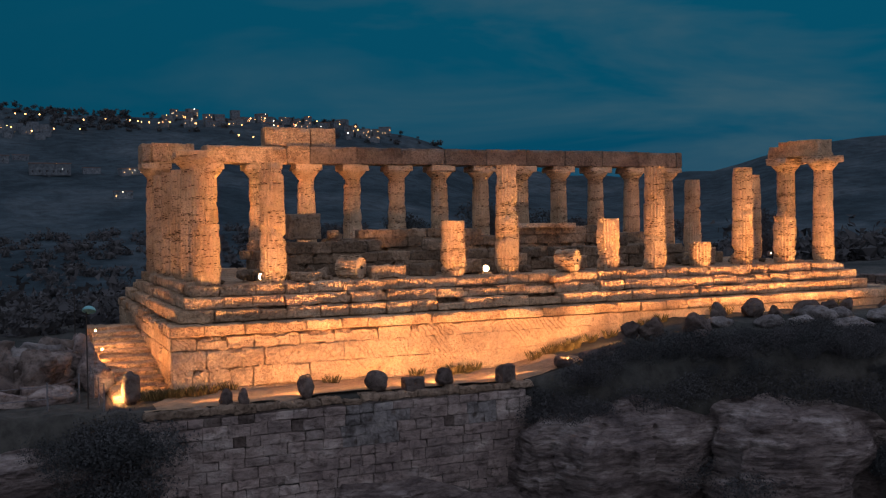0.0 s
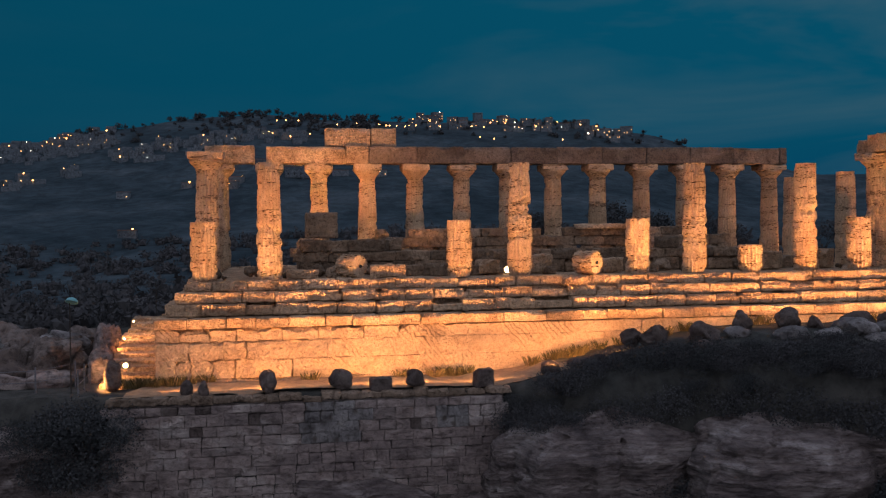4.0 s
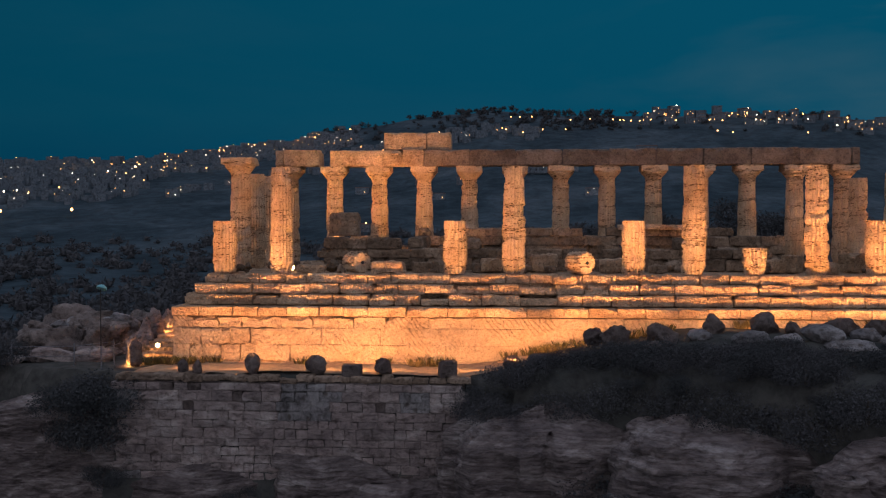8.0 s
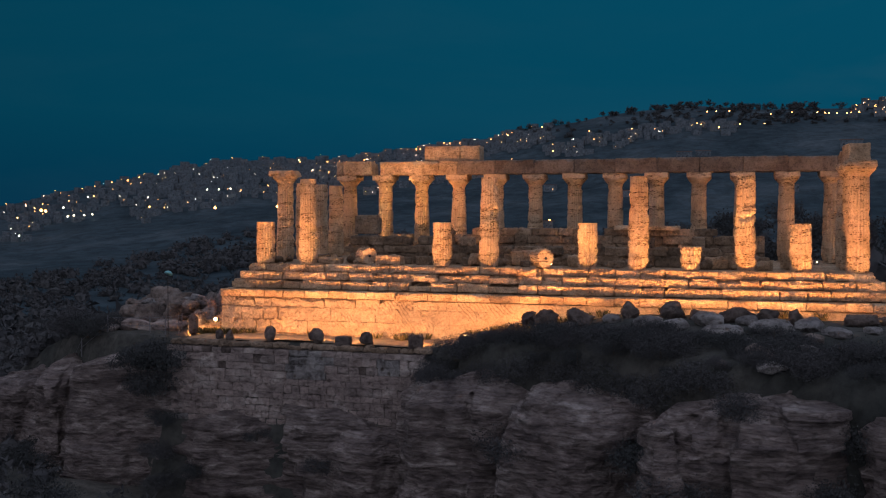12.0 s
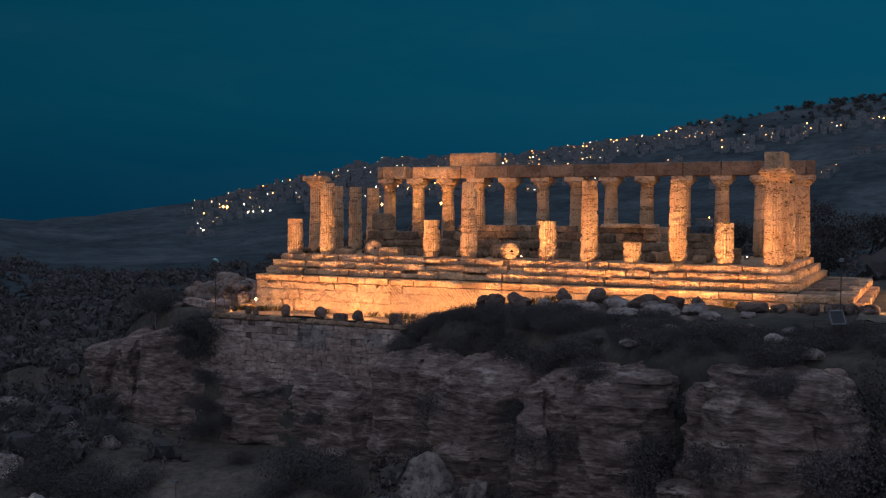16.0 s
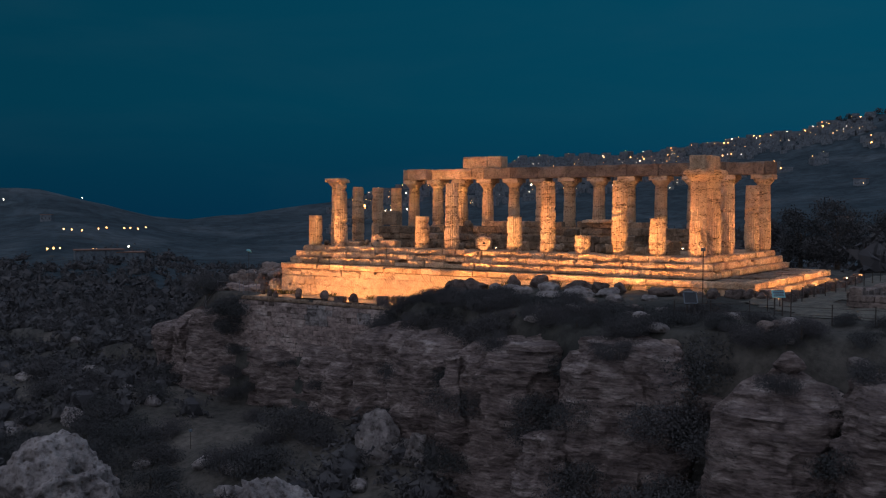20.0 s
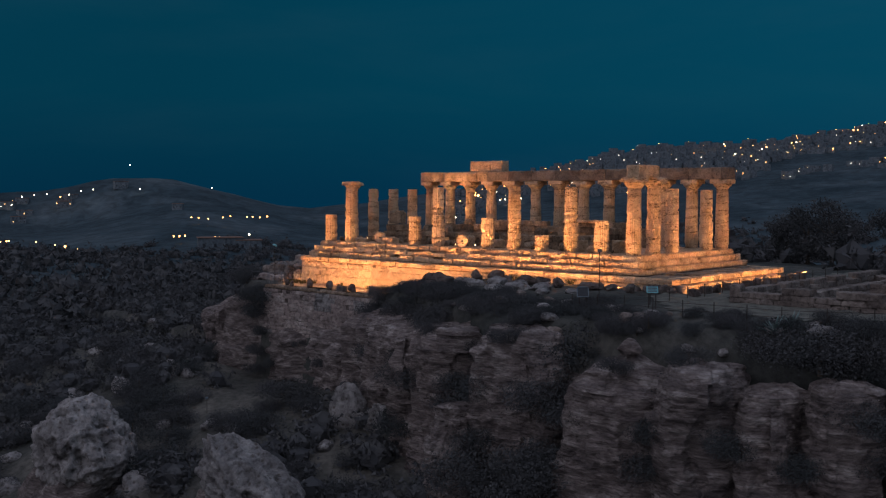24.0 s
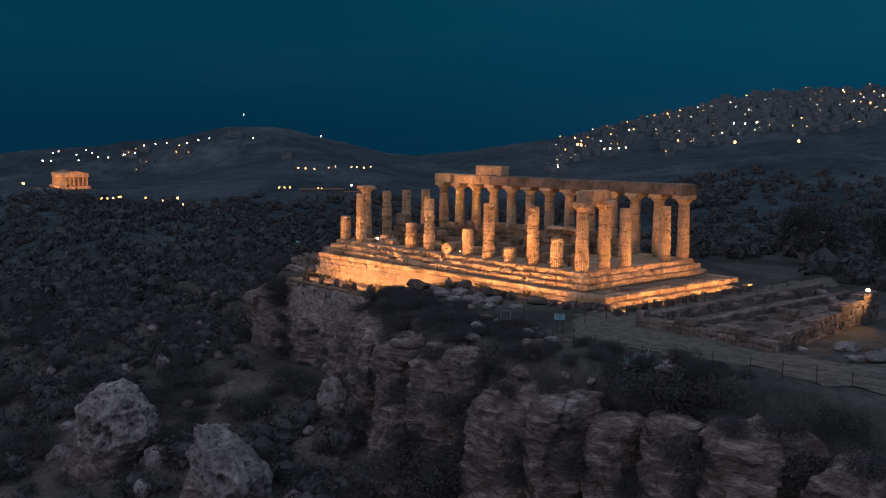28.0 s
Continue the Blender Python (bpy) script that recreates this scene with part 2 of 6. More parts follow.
# darker copy of the tuff; weaker floodlight is partly put into its colour
DIM_GREY_TUFF = stone_mat("dimmed_grey_tuff", (0.159, 0.117, 0.089), (0.243, 0.183, 0.140), (0.337, 0.258, 0.197), 8.0, 1.0, 0.6, 0.07, 0.3, mottle=0.7, strata=0.3)
RUIN = stone_mat("ruin_stone", (0.125, 0.102, 0.092), (0.205, 0.174, 0.155), (0.330, 0.292, 0.265), 3.0, 1.0, 0.5, 0.1, 0.3)


def ground_mat():
    m, nt, p = bsdf("scrub_ground", 1.0, 0.1)
    v = coords(nt)
    a = tex(nt, v, 0.09, 6.0, 0.65, 0.6)
    b = tex(nt, v, 1.7, 7.0, 0.7)
    d = tex(nt, v, 0.012, 5.0, 0.6, 0.8)
    c = ramp(nt, a, ((0.35, (0.042, 0.046, 0.043)), (0.50, (0.070, 0.070, 0.063)), (0.66, (0.125, 0.118, 0.104))))
    f = ramp(nt, b, ((0.32, (0.45, 0.45, 0.45)), (0.55, (1, 1, 1)), (0.75, (1.35, 1.3, 1.25))))
    c = mix(nt, c, f, 0.85, "MULTIPLY")
    far = ramp(nt, d, ((0.38, (0.7, 0.75, 0.75)), (0.62, (1.25, 1.2, 1.15))))
    c = mix(nt, c, far, 0.8, "MULTIPLY")
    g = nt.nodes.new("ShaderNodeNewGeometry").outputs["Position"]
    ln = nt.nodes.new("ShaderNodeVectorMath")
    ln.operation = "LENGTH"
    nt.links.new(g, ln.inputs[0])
    haze_range = nt.nodes.new("ShaderNodeMapRange")
    haze_range.inputs["From Min"].default_value, haze_range.inputs["From Max"].default_value = 48, 190
    nt.links.new(ln.outputs["Value"], haze_range.inputs["Value"])
    # dark woods colour with distance haze painted in as a blue tint
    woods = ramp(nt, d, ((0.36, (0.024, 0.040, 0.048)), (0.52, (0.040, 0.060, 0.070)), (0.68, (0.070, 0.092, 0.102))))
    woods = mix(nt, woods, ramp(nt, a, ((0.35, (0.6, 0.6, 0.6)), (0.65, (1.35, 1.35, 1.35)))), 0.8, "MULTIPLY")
    c = mix(nt, c, woods, haze_range.outputs["Result"])
    nt.links.new(c, p.inputs["Base Color"])
    n1 = bump(nt, p, b, 0.7, 0.12)
    bump(nt, p, a, 0.6, 0.8, n1)
    return m


def plain_mat(name, color, rough=0.8, metal=0.0, grain=8.0, amount=0.35):
    m, nt, p = bsdf(name, rough)
    p.inputs["Metallic"].default_value = metal
    f = tex(nt, coords(nt), grain, 6.0, 0.7)
    lo, hi = 1 - amount, 1 + amount
    c = mix(nt, color, ramp(nt, f, ((0.3, (lo, lo, lo)), (0.7, (hi, hi, hi)))), 1.0, "MULTIPLY")
    nt.links.new(c, p.inputs["Base Color"])
    bump(nt, p, f, 0.3, 0.02)
    return m


def leaf_mat(name, lo, hi):
    m, nt, p = bsdf(name, 0.9, 0.05)
    isl = nt.nodes.new("ShaderNodeNewGeometry").outputs["Random Per Island"]
    c = ramp(nt, isl, ((0.0, lo), (1.0, hi)))
    rnd = nt.nodes.new("ShaderNodeObjectInfo").outputs["Random"]
    c = mix(nt, c, ramp(nt, rnd, ((0, (0.7, 0.75, 0.7)), (1, (1.25, 1.15, 1.1)))), 0.7, "MULTIPLY")
    nt.links.new(c, p.inputs["Base Color"])
    return m


def glow_mat(name, color, strength):
    m = bpy.data.materials.new(name)
    m.use_nodes = True
    nt = m.node_tree
    nt.nodes.clear()
    o = nt.nodes.new("ShaderNodeOutputMaterial")
    e = node(nt, "ShaderNodeEmission", Strength=strength)
    e.inputs["Color"].default_value = (*color, 1)
    nt.links.new(e.outputs[0], o.inputs["Surface"])
    return m


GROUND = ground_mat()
PATH_MAT = plain_mat("pale_gravel", (0.105, 0.102, 0.084), 1.0, 0, 1.3, 0.55)
LEDGE_MAT = plain_mat("ochre_earth", (0.30, 0.21, 0.13), 1.0, 0, 2.5, 0.35)
BUSH = leaf_mat("dark_scrub_leaves", (0.056, 0.060, 0.066), (0.086, 0.090, 0.092))
DRY = leaf_mat("dry_grass_blades", (0.085, 0.075, 0.035), (0.20, 0.16, 0.075))
AGAVE = leaf_mat("agave_leaves", (0.10, 0.15, 0.15), (0.20, 0.27, 0.26))
WOOD = plain_mat("dark_wood", (0.05, 0.042, 0.036), 0.8)
METAL = plain_mat("grey_metal", (0.20, 0.20, 0.21), 0.5, 0.6)
BARK = plain_mat("bark", (0.08, 0.065, 0.05), 0.95)
# blue-grey holds the far town's distance haze, painted into the plaster
PLASTER = stone_mat("hazy_house_plaster", (0.095, 0.125, 0.148), (0.140, 0.172, 0.196), (0.200, 0.232, 0.252), 0.5, 1.0, 0.1, 0.02, 0.3)
ROOF = plain_mat("roof_tiles", (0.20, 0.12, 0.09), 0.9)
GLOW_WARM = glow_mat("sodium_glow", (1.0, 0.42, 0.12), 13.0)
GLOW_WHITE = glow_mat("white_glow", (1.0, 0.84, 0.62), 11.0)
GLOW_LENS = glow_mat("floodlight_lens", (1.0, 0.62, 0.28), 13.0)
GLOW_PANE = glow_mat("lit_window", (1.0, 0.55, 0.22), 3.0)
DARK_PANE = plain_mat("dark_window", (0.03, 0.035, 0.04), 0.3)


# ---- geometry helpers ----
PERM = np.random.RandomState(7).rand(64, 64, 64)


def vn(p):
    """Smooth value noise in -1..1 of an N x 3 array."""
    i = np.floor(p).astype(int)
    f = p - i
    f = f * f * (3 - 2 * f)
    out = np.zeros(len(p))
    for dx in (0, 1):
        for dy in (0, 1):
            for dz in (0, 1):
                w = (f[:, 0] if dx else 1 - f[:, 0]) * (f[:, 1] if dy else 1 - f[:, 1]) * (f[:, 2] if dz else 1 - f[:, 2])
                out += w * PERM[(i[:, 0] + dx) & 63, (i[:, 1] + dy) & 63, (i[:, 2] + dz) & 63]
    return out * 2 - 1


def fbm(p, octaves=4, gain=0.5):
    out, a = np.zeros(len(p)), 1.0
    for k in range(octaves):
        out += a * vn(p * 2.0 ** k + 11.3 * k)
        a *= gain
    return out


def mesh_of(name, verts, faces, mat, smooth=False):
    me = bpy.data.meshes.new(name)
    me.from_pydata([tuple(v) for v in verts], [], [tuple(f) for f in faces])
    if smooth:
        me.polygons.foreach_set("use_smooth", np.ones(len(me.polygons), bool))
    me.materials.append(mat)
    me.update()
    return me


def thing(name, x=0.0, y=0.0, z=0.0, label="", category="", group="", kind="", rz=0.0):
    ob = new(name)
    ob.empty_display_size = 0.3
    ob.matrix_world = pose(x, y, z, 0, 0, rz)
    return tagged(ob, label, category, group, kind)


def part(name, me, parent, at=(0, 0, 0), rot=(0, 0, 0), label=""):
    ob = new(name, me)
    ob.parent = parent
    ob.matrix_basis = pose(*at, *rot)
    return tagged(ob, label)


def rough_box(name, sx, sy, sz, mat, seed=0, wear=0.03, cell=0.35, lump=1.0, smooth=False, chip=1.0):
    """A worn block, centred on its base: flat faces broken by noise, narrow rounded edges, chipped here and there."""
    def cuts(s, most):
        e = min(0.045, 0.15 * s)
        n = max(1, min(most, int(round((s - 2 * e) / cell))))
        return np.array([0.0] + [e + (s - 2 * e) * k / n for k in range(n + 1)] + [s])

    ax, ay, az = cuts(sx, 16) - sx / 2, cuts(sy, 10), cuts(sz, 6)
    ay = ay - sy / 2
    n = (len(ax) - 1, len(ay) - 1, len(az) - 1)
    index, verts, rim, faces = {}, [], [], []

    def vid(i, j, k):
        if (i, j, k) not in index:
            index[(i, j, k)] = len(verts)
            verts.append((ax[i], ay[j], az[k]))
            rim.append((i in (0, n[0]), j in (0, n[1]), k in (0, n[2]), k >= n[2] - 1 and (j <= 1 or j >= n[1] - 1 or i <= 1 or i >= n[0] - 1)))
        return index[(i, j, k)]

    for i in range(n[0]):
        for j in range(n[1]):
            faces.append((vid(i, j, 0), vid(i, j + 1, 0), vid(i + 1, j + 1, 0), vid(i + 1, j, 0)))
            faces.append((vid(i, j, n[2]), vid(i + 1, j, n[2]), vid(i + 1, j + 1, n[2]), vid(i, j + 1, n[2])))
    for i in range(n[0]):
        for k in range(n[2]):
            faces.append((vid(i, 0, k), vid(i + 1, 0, k), vid(i + 1, 0, k + 1), vid(i, 0, k + 1)))
            faces.append((vid(i, n[1], k), vid(i, n[1], k + 1), vid(i + 1, n[1], k + 1), vid(i + 1, n[1], k)))
    for j in range(n[1]):
        for k in range(n[2]):
            faces.append((vid(0, j, k), vid(0, j, k + 1), vid(0, j + 1, k + 1), vid(0, j + 1, k)))
            faces.append((vid(n[0], j, k), vid(n[0], j + 1, k), vid(n[0], j + 1, k + 1), vid(n[0], j, k + 1)))
    p, rim = np.array(verts), np.array(rim)
    q = p + seed * 3.7
    two = rim[:, :3].sum(1) >= 2
    d = p - np.array((0, 0, sz / 2))
    pull = np.where(two, np.minimum(wear, 0.03) * (0.5 + 0.8 * np.abs(vn(q * 3.1))), 0.0)
    p = p - np.sign(d) * rim[:, :3] * pull[:, None]
    # broken upper edges
    loss = np.clip(vn(q * 1.1 + 40) + 0.4 * vn(q * 3.7 + 9) - 0.12, 0, 1) * rim[:, 3] * chip * min(1.0, wear / 0.026)
    p[:, 2] -= loss * 0.45 * min(sz, 0.5)
    p[:, :2] -= np.sign(d[:, :2]) * (loss * 0.10)[:, None]
    off = np.stack([vn(q * 1.3 + 5), vn(q * 1.3 + 17), vn(q * 1.3 + 31)], 1) + 0.8 * np.stack([vn(q * 4 + 5), vn(q * 4 + 17), vn(q * 4 + 31)], 1) + 0.6 * np.stack([vn(q * 9 + 5), vn(q * 9 + 17), vn(q * 9 + 31)], 1)
    p = p + off * wear * 0.5 * lump
    return mesh_of(name, p, faces, mat, smooth)


def box(name, sx, sy, sz, mat, bevel=0.01):
    bm = bmesh.new()
    bmesh.ops.create_cube(bm, size=1.0)
    bmesh.ops.scale(bm, vec=(sx, sy, sz), verts=bm.verts)
    bmesh.ops.translate(bm, vec=(0, 0, sz / 2), verts=bm.verts)
    if bevel:
        bmesh.ops.bevel(bm, geom=bm.edges[:], offset=bevel, segments=1, affect="EDGES")
    me = bpy.data.meshes.new(name)
    bm.to_mesh(me)
    bm.free()
    me.materials.append(mat)
    return me


def tube(name, r0, r1, h, mat, seg=12, bevel=0.0):
    bm = bmesh.new()
    bmesh.ops.create_cone(bm, cap_ends=True, segments=seg, radius1=r0, radius2=r1, depth=h)
    bmesh.ops.translate(bm, vec=(0, 0, h / 2), verts=bm.verts)
    me = bpy.data.meshes.new(name)
    bm.to_mesh(me)
    bm.free()
    me.materials.append(mat)
    return me


def ball(name, r, mat, sub=2):
    bm = bmesh.new()
    bmesh.ops.create_icosphere(bm, subdivisions=sub, radius=r)
    me = bpy.data.meshes.new(name)
    bm.to_mesh(me)
    bm.free()
    me.materials.append(mat)
    return me


def boulder(name, sx, sy, sz, mat, seed, sub=4, rough=0.35, facets=0.5, pits=0.0):
    """A broken rock: a sphere pushed out to flat facets, then roughened; its base is at z = 0."""
    bm = bmesh.new()
    bmesh.ops.create_icosphere(bm, subdivisions=sub, radius=1.0)
    v = np.array([q.co for q in bm.verts])
    faces = [[q.index for q in f.verts] for f in bm.faces]
    bm.free()
    rs = np.random.RandomState(seed)
    r = np.ones(len(v))
    for _ in range(16):
        n = rs.normal(size=3)
        n /= np.linalg.norm(n)
        d = v @ n
        lim = rs.uniform(0.62, 0.95)
        r = np.minimum(r, np.where(d > 0.05, lim / np.maximum(d, 0.05), 9))
    r = 1 - facets * (1 - r) * 1.6
    q = v + seed * 1.9
    r = r * (1 + rough * 0.35 * fbm(q * 1.6, 4) + rough * 0.12 * vn(q * 9))
    r = r - rough * 0.22 * (np.abs(vn(q * 2.3 + 7)) ** 0.6 - 0.4)
    if pits:
        holes = 0.30 * np.clip(vn(q * 2.2 + 4) - 0.12, 0, 1) + 0.35 * np.clip((vn(q * 3.4) - 0.26) / 0.14, 0, 1) + 0.22 * np.clip((vn(q * 7.1) - 0.30) / 0.14, 0, 1)
        r -= pits * holes
    p = v * r[:, None] * (sx / 2, sy / 2, sz / 2)
    p[:, 2] += sz * 0.42
    return mesh_of(name, p, faces, mat, True)


# ---- ground ----
CLIFF_X = [-400, -90, -45, -24, -14, -9.0, -3.4, 13.0, 16.0, 25.5, 30, 36, 44, 52, 60, 68, 80, 110, 200, 500]
CLIFF_Y = [60, 16, 8, 4.0, -1.5, -4.6, -6.05, -6.05, -8.6, -13.0, -15.5, -18.0, -19.0, -20.0, -18.0, -17.0, -20, -28, -40, -60]


def plateau(x, y):
    base = np.interp(x, [-60, -20, -8, 0, 13, 18, 24, 40, 60, 100], [-9, -5.2, -4.6, -4.45, -4.45, -3.5, -2.45, -2.5, -2.35, -1.5])
    slope = np.interp(x, [0, 13, 22, 40, 60], [0.05, 0.10, 0.22, 0.17, 0.12])
    brink = np.interp(x, [13, 24, 38, 46, 56, 70], [-6.5, -6.8, -10.5, -14.5, -15.5, -14.5])
    z = base - slope * np.clip(brink - y, 0, None)
    return z - 0.0012 * np.clip(y - 22, 0, 130) ** 2 * 1.0


AZ = [0, 30, 40, 44, 47, 50, 55, 60, 64, 67.5, 71, 75, 80, 87, 90, 92, 96, 100, 106, 112, 117, 119, 122, 125, 128, 131, 134, 138, 141, 145, 149, 152, 155, 160, 170, 185, 220, 360]
RIDGE = [40, 60, 84, 82, 72, 54, 50, 52, 64, 88, 106, 116, 119, 122, 125, 128, 116, 103, 82, 68, 60, 60, 52, 40, 28, 12, 4, -4, -10, 6, 22, 20, 10, 3, -14, -26, -60, -60]


def land(x, y):
    """Height of the ground at every place (arrays)."""
    x, y = np.asarray(x, float), np.asarray(y, float)
    yc = np.interp(x, CLIFF_X, CLIFF_Y)
    pts = np.stack([x * 0.11, y * 0.11, 0 * x + 3.1], 1)
    yc = yc + 0.9 * vn(pts * 1.4) * np.clip((x - 12) / 4, 0, 1)
    top = plateau(x, y)
    low = -13.6 - 0.30 * np.clip(-13 - y, 0, 28) - 0.04 * np.clip(-y - 41, 0, 600) - 0.03 * np.clip(-x, 0, 300) + 1.3 * vn(pts * 0.8) + 0.5 * vn(pts * 3)
    wide = np.interp(x, [-12, -5, 13, 16], [2.2, 0.6, 0.6, 2.2])
    k = np.clip((y - (yc - 0.5 * wide)) / wide, 0, 1)
    k = k * k * (3 - 2 * k)
    near = low + (top - low) * k
    # the plateau falls away to the west
    wfall = np.clip((-12 - x) / 26, 0, 1)
    wfall = wfall * wfall * (3 - 2 * wfall)
    wland = -13.5 - 0.011 * np.clip(-12 - x, 0, 2000) - 0.10 * np.clip(0.30 * (-x) - 6 - y, 0, 90) + 1.2 * vn(pts)
    wland = wland - 0.02 * np.clip(y - 0.30 * (-x) - 10, 0, 600)
    near = np.where(y > yc - 3, near + (np.minimum(wland, near) - near) * wfall, near)
    # far hills
    dx, dy = x - 20, y
    r = np.hypot(dx, dy)
    az = np.degrees(np.arctan2(dy, dx)) % 360
    ridge = np.interp(az, AZ, RIDGE)
    rr = np.interp(az, [0, 110, 125, 140, 149, 165, 360], [1120, 1100, 1080, 950, 920, 900, 900])
    s = np.clip((r - 230) / (rr - 50 - 230), 0, 1)
    valley = -34.0
    hill = valley + (ridge - valley) * s ** 1.8 - np.clip(r - rr, 0, 3000) * 0.10
    hill = hill + (4.0 * vn(np.stack([x * 0.008, y * 0.008, 0 * x], 1)) + 1.6 * vn(np.stack([x * 0.03, y * 0.03, 0 * x], 1))) * np.clip((r - 150) / 300, 0, 1)
    b = np.clip((r - 90) / 190, 0, 1)
    b = b * b * (3 - 2 * b)
    along = np.clip(1.6 - np.abs(az - 163) / 10, 0, 1) * np.clip((880 - r) / 90, 0, 1)
    hill = hill + (np.maximum(near, -26) - hill) * along
    seaward = np.clip((az - 168) / 20, 0, 1) * np.clip((372 - az) / 20, 0, 1)
    hill = hill + (np.minimum(near - 0.02 * r, -20 - 0.02 * r) - hill) * seaward
    return near + (hill - near) * b


def axis(lo, hi, step, reach, growth):
    out = list(np.arange(lo, hi + 1e-6, step))
    d, p = step, hi
    while p < reach:
        d *= growth
        p += d
        out.append(p)
    d, p = step, lo
    while p > -reach:
        d *= growth
        p -= d
        out.insert(0, p)
    return np.array(out)


def make_ground():
    gx, gy = axis(-26, 78, 0.6, 3200, 1.05), axis(-40, 24, 0.6, 3200, 1.05)
    X, Y = np.meshgrid(gx, gy, indexing="ij")
    x, y = X.ravel(), Y.ravel()
    z = land(x, y) + 0.10 * fbm(np.stack([x * 0.9, y * 0.9, 0 * x], 1), 3)
    nx, ny = len(gx), len(gy)
    i = np.arange(nx * ny).reshape(nx, ny)
    f = np.stack([i[:-1, :-1], i[1:, :-1], i[1:, 1:], i[:-1, 1:]], -1).reshape(-1, 4)
    me = bpy.data.meshes.new("ground")
    me.from_pydata(np.stack([x, y, z], 1).tolist(), [], f.tolist())
    me.polygons.foreach_set("use_smooth", np.ones(len(me.polygons), bool))
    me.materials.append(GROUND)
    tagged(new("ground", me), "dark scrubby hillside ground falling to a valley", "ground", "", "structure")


make_ground()


def gz(x, y):
    return float(land(np.array([x]), np.array([y]))[0])


# ---- temple ----
SX, SY = 3.05, 3.08
LX, LY = 36.6, 15.4


def courses():
    base = thing("temple_platform", 18.3, 7.7, -2.0, "stepped stone platform of a Doric temple, worn blocks", "platform")
    rs = random.Random(3)
    core = box("core", LX + 1.2, LY + 1.2, 2.0, TUFF, 0.02)
    part("core", core, base, (0, 0, -0.06), (0, 0, 0))

    def run(z0, z1, off_s, off_w, off_e, off_n, depth, lo, hi, worn, sides="SWEN"):
        x0, x1, y0, y1 = -off_w, LX + off_e, -off_s, LY + off_n
        h = z1 - z0
        if "S" in sides or "N" in sides:
            for side, yy in (("S", y0 + depth / 2), ("N", y1 - depth / 2)):
                if side not in sides:
                    continue
                x = x0
                while x < x1 - 0.05:
                    w = min(rs.uniform(lo, hi), x1 - x)
                    if x1 - x - w < 0.5:
                        w = x1 - x
                    gone = worn and side == "S" and rs.random() < (0.24 if x < 20 else 0.06)
                    hh = h * (rs.uniform(0.45, 0.8) if gone else rs.uniform(0.95, 1.0))
                    dd = depth * rs.uniform(0.93, 1.0)
                    me = rough_box("step_block", w - 0.02, dd, hh, TUFF, rs.randint(0, 999), 0.040 if worn else 0.018, 0.12, 2.0, False, (2.3 if x < 20 else 1.4) if worn else 0.9)
                    part("step_block", me, base, (x + w / 2 - 18.3, yy - 7.7 + rs.uniform(-0.04, 0.04) * (2.8 if worn and x < 20 else 1), z0 + 2.0), (0, 0, rs.uniform(-0.8, 0.8)))
                    x += w
        for side, xx in (("W", x0 + depth / 2), ("E", x1 - depth / 2)):
            if side not in sides:
                continue
            y = y0 + depth
            while y < y1 - depth - 0.05:
                w = min(rs.uniform(lo, hi), y1 - depth - y)
                if y1 - depth - y - w < 0.5:
                    w = y1 - depth - y
                me = rough_box("step_block", depth * rs.uniform(0.93, 1), w - 0.025, h * rs.uniform(0.94, 1) * (rs.uniform(0.5, 0.85) if rs.random() < (0.28 if off_e > 4 else 0.08) else 1), TUFF, rs.randint(0, 999), 0.045 if off_e > 4 else 0.032, 0.14, 2.0, False, 2.0)
                part("step_block", me, base, (xx + rs.uniform(-0.05, 0.05) * (2 if off_e > 4 else 1) - 18.3, y + w / 2 - 7.7, z0 + 2.0), (0, 0, rs.uniform(-0.5, 0.5)))
                y += w

    run(-0.47, 0.0, 0.85, 0.85, 0.85, 0.85, 1.1, 1.1, 1.7, True)
    run(-0.98, -0.48, 1.32, 1.25, 1.30, 1.3, 1.0, 1.2, 1.9, True)
    run(-1.52, -0.99, 1.80, 1.65, 1.75, 1.8, 1.0, 1.2, 2.0, True)
    run(-2.03, -1.56, 2.55, 2.05, 5.0, 2.4, 1.1, 1.2, 2.1, False)
    run(-2.46, -2.04, 2.62, 2.0, 5.6, 2.4, 1.2, 1.3, 2.2, False, "E")
    # broad eastern landing between the steps and its kerb
    part("landing", rough_box("landing", 4.2, LY + 3.6, 0.45, PAVING, 77, 0.05, 0.3, 1.0, False, 0.2), base, (LX + 2.9 - 18.3, 0, -0.09 + 0.05), (0, 0, 0), "rough broken paving of the eastern landing")
    for k in range(26):
        me = rough_box("paving_block", rs.uniform(0.7, 1.5), rs.uniform(0.8, 1.8), rs.uniform(0.06, 0.16), PAVING, 200 + k, 0.03, 0.25)
        part("paving_block", me, base, (LX + rs.uniform(2.2, 4.0) - 18.3, rs.uniform(-8.2, 8.2), 0.38), (0, 0, rs.uniform(-6, 6)))
    return base


courses()


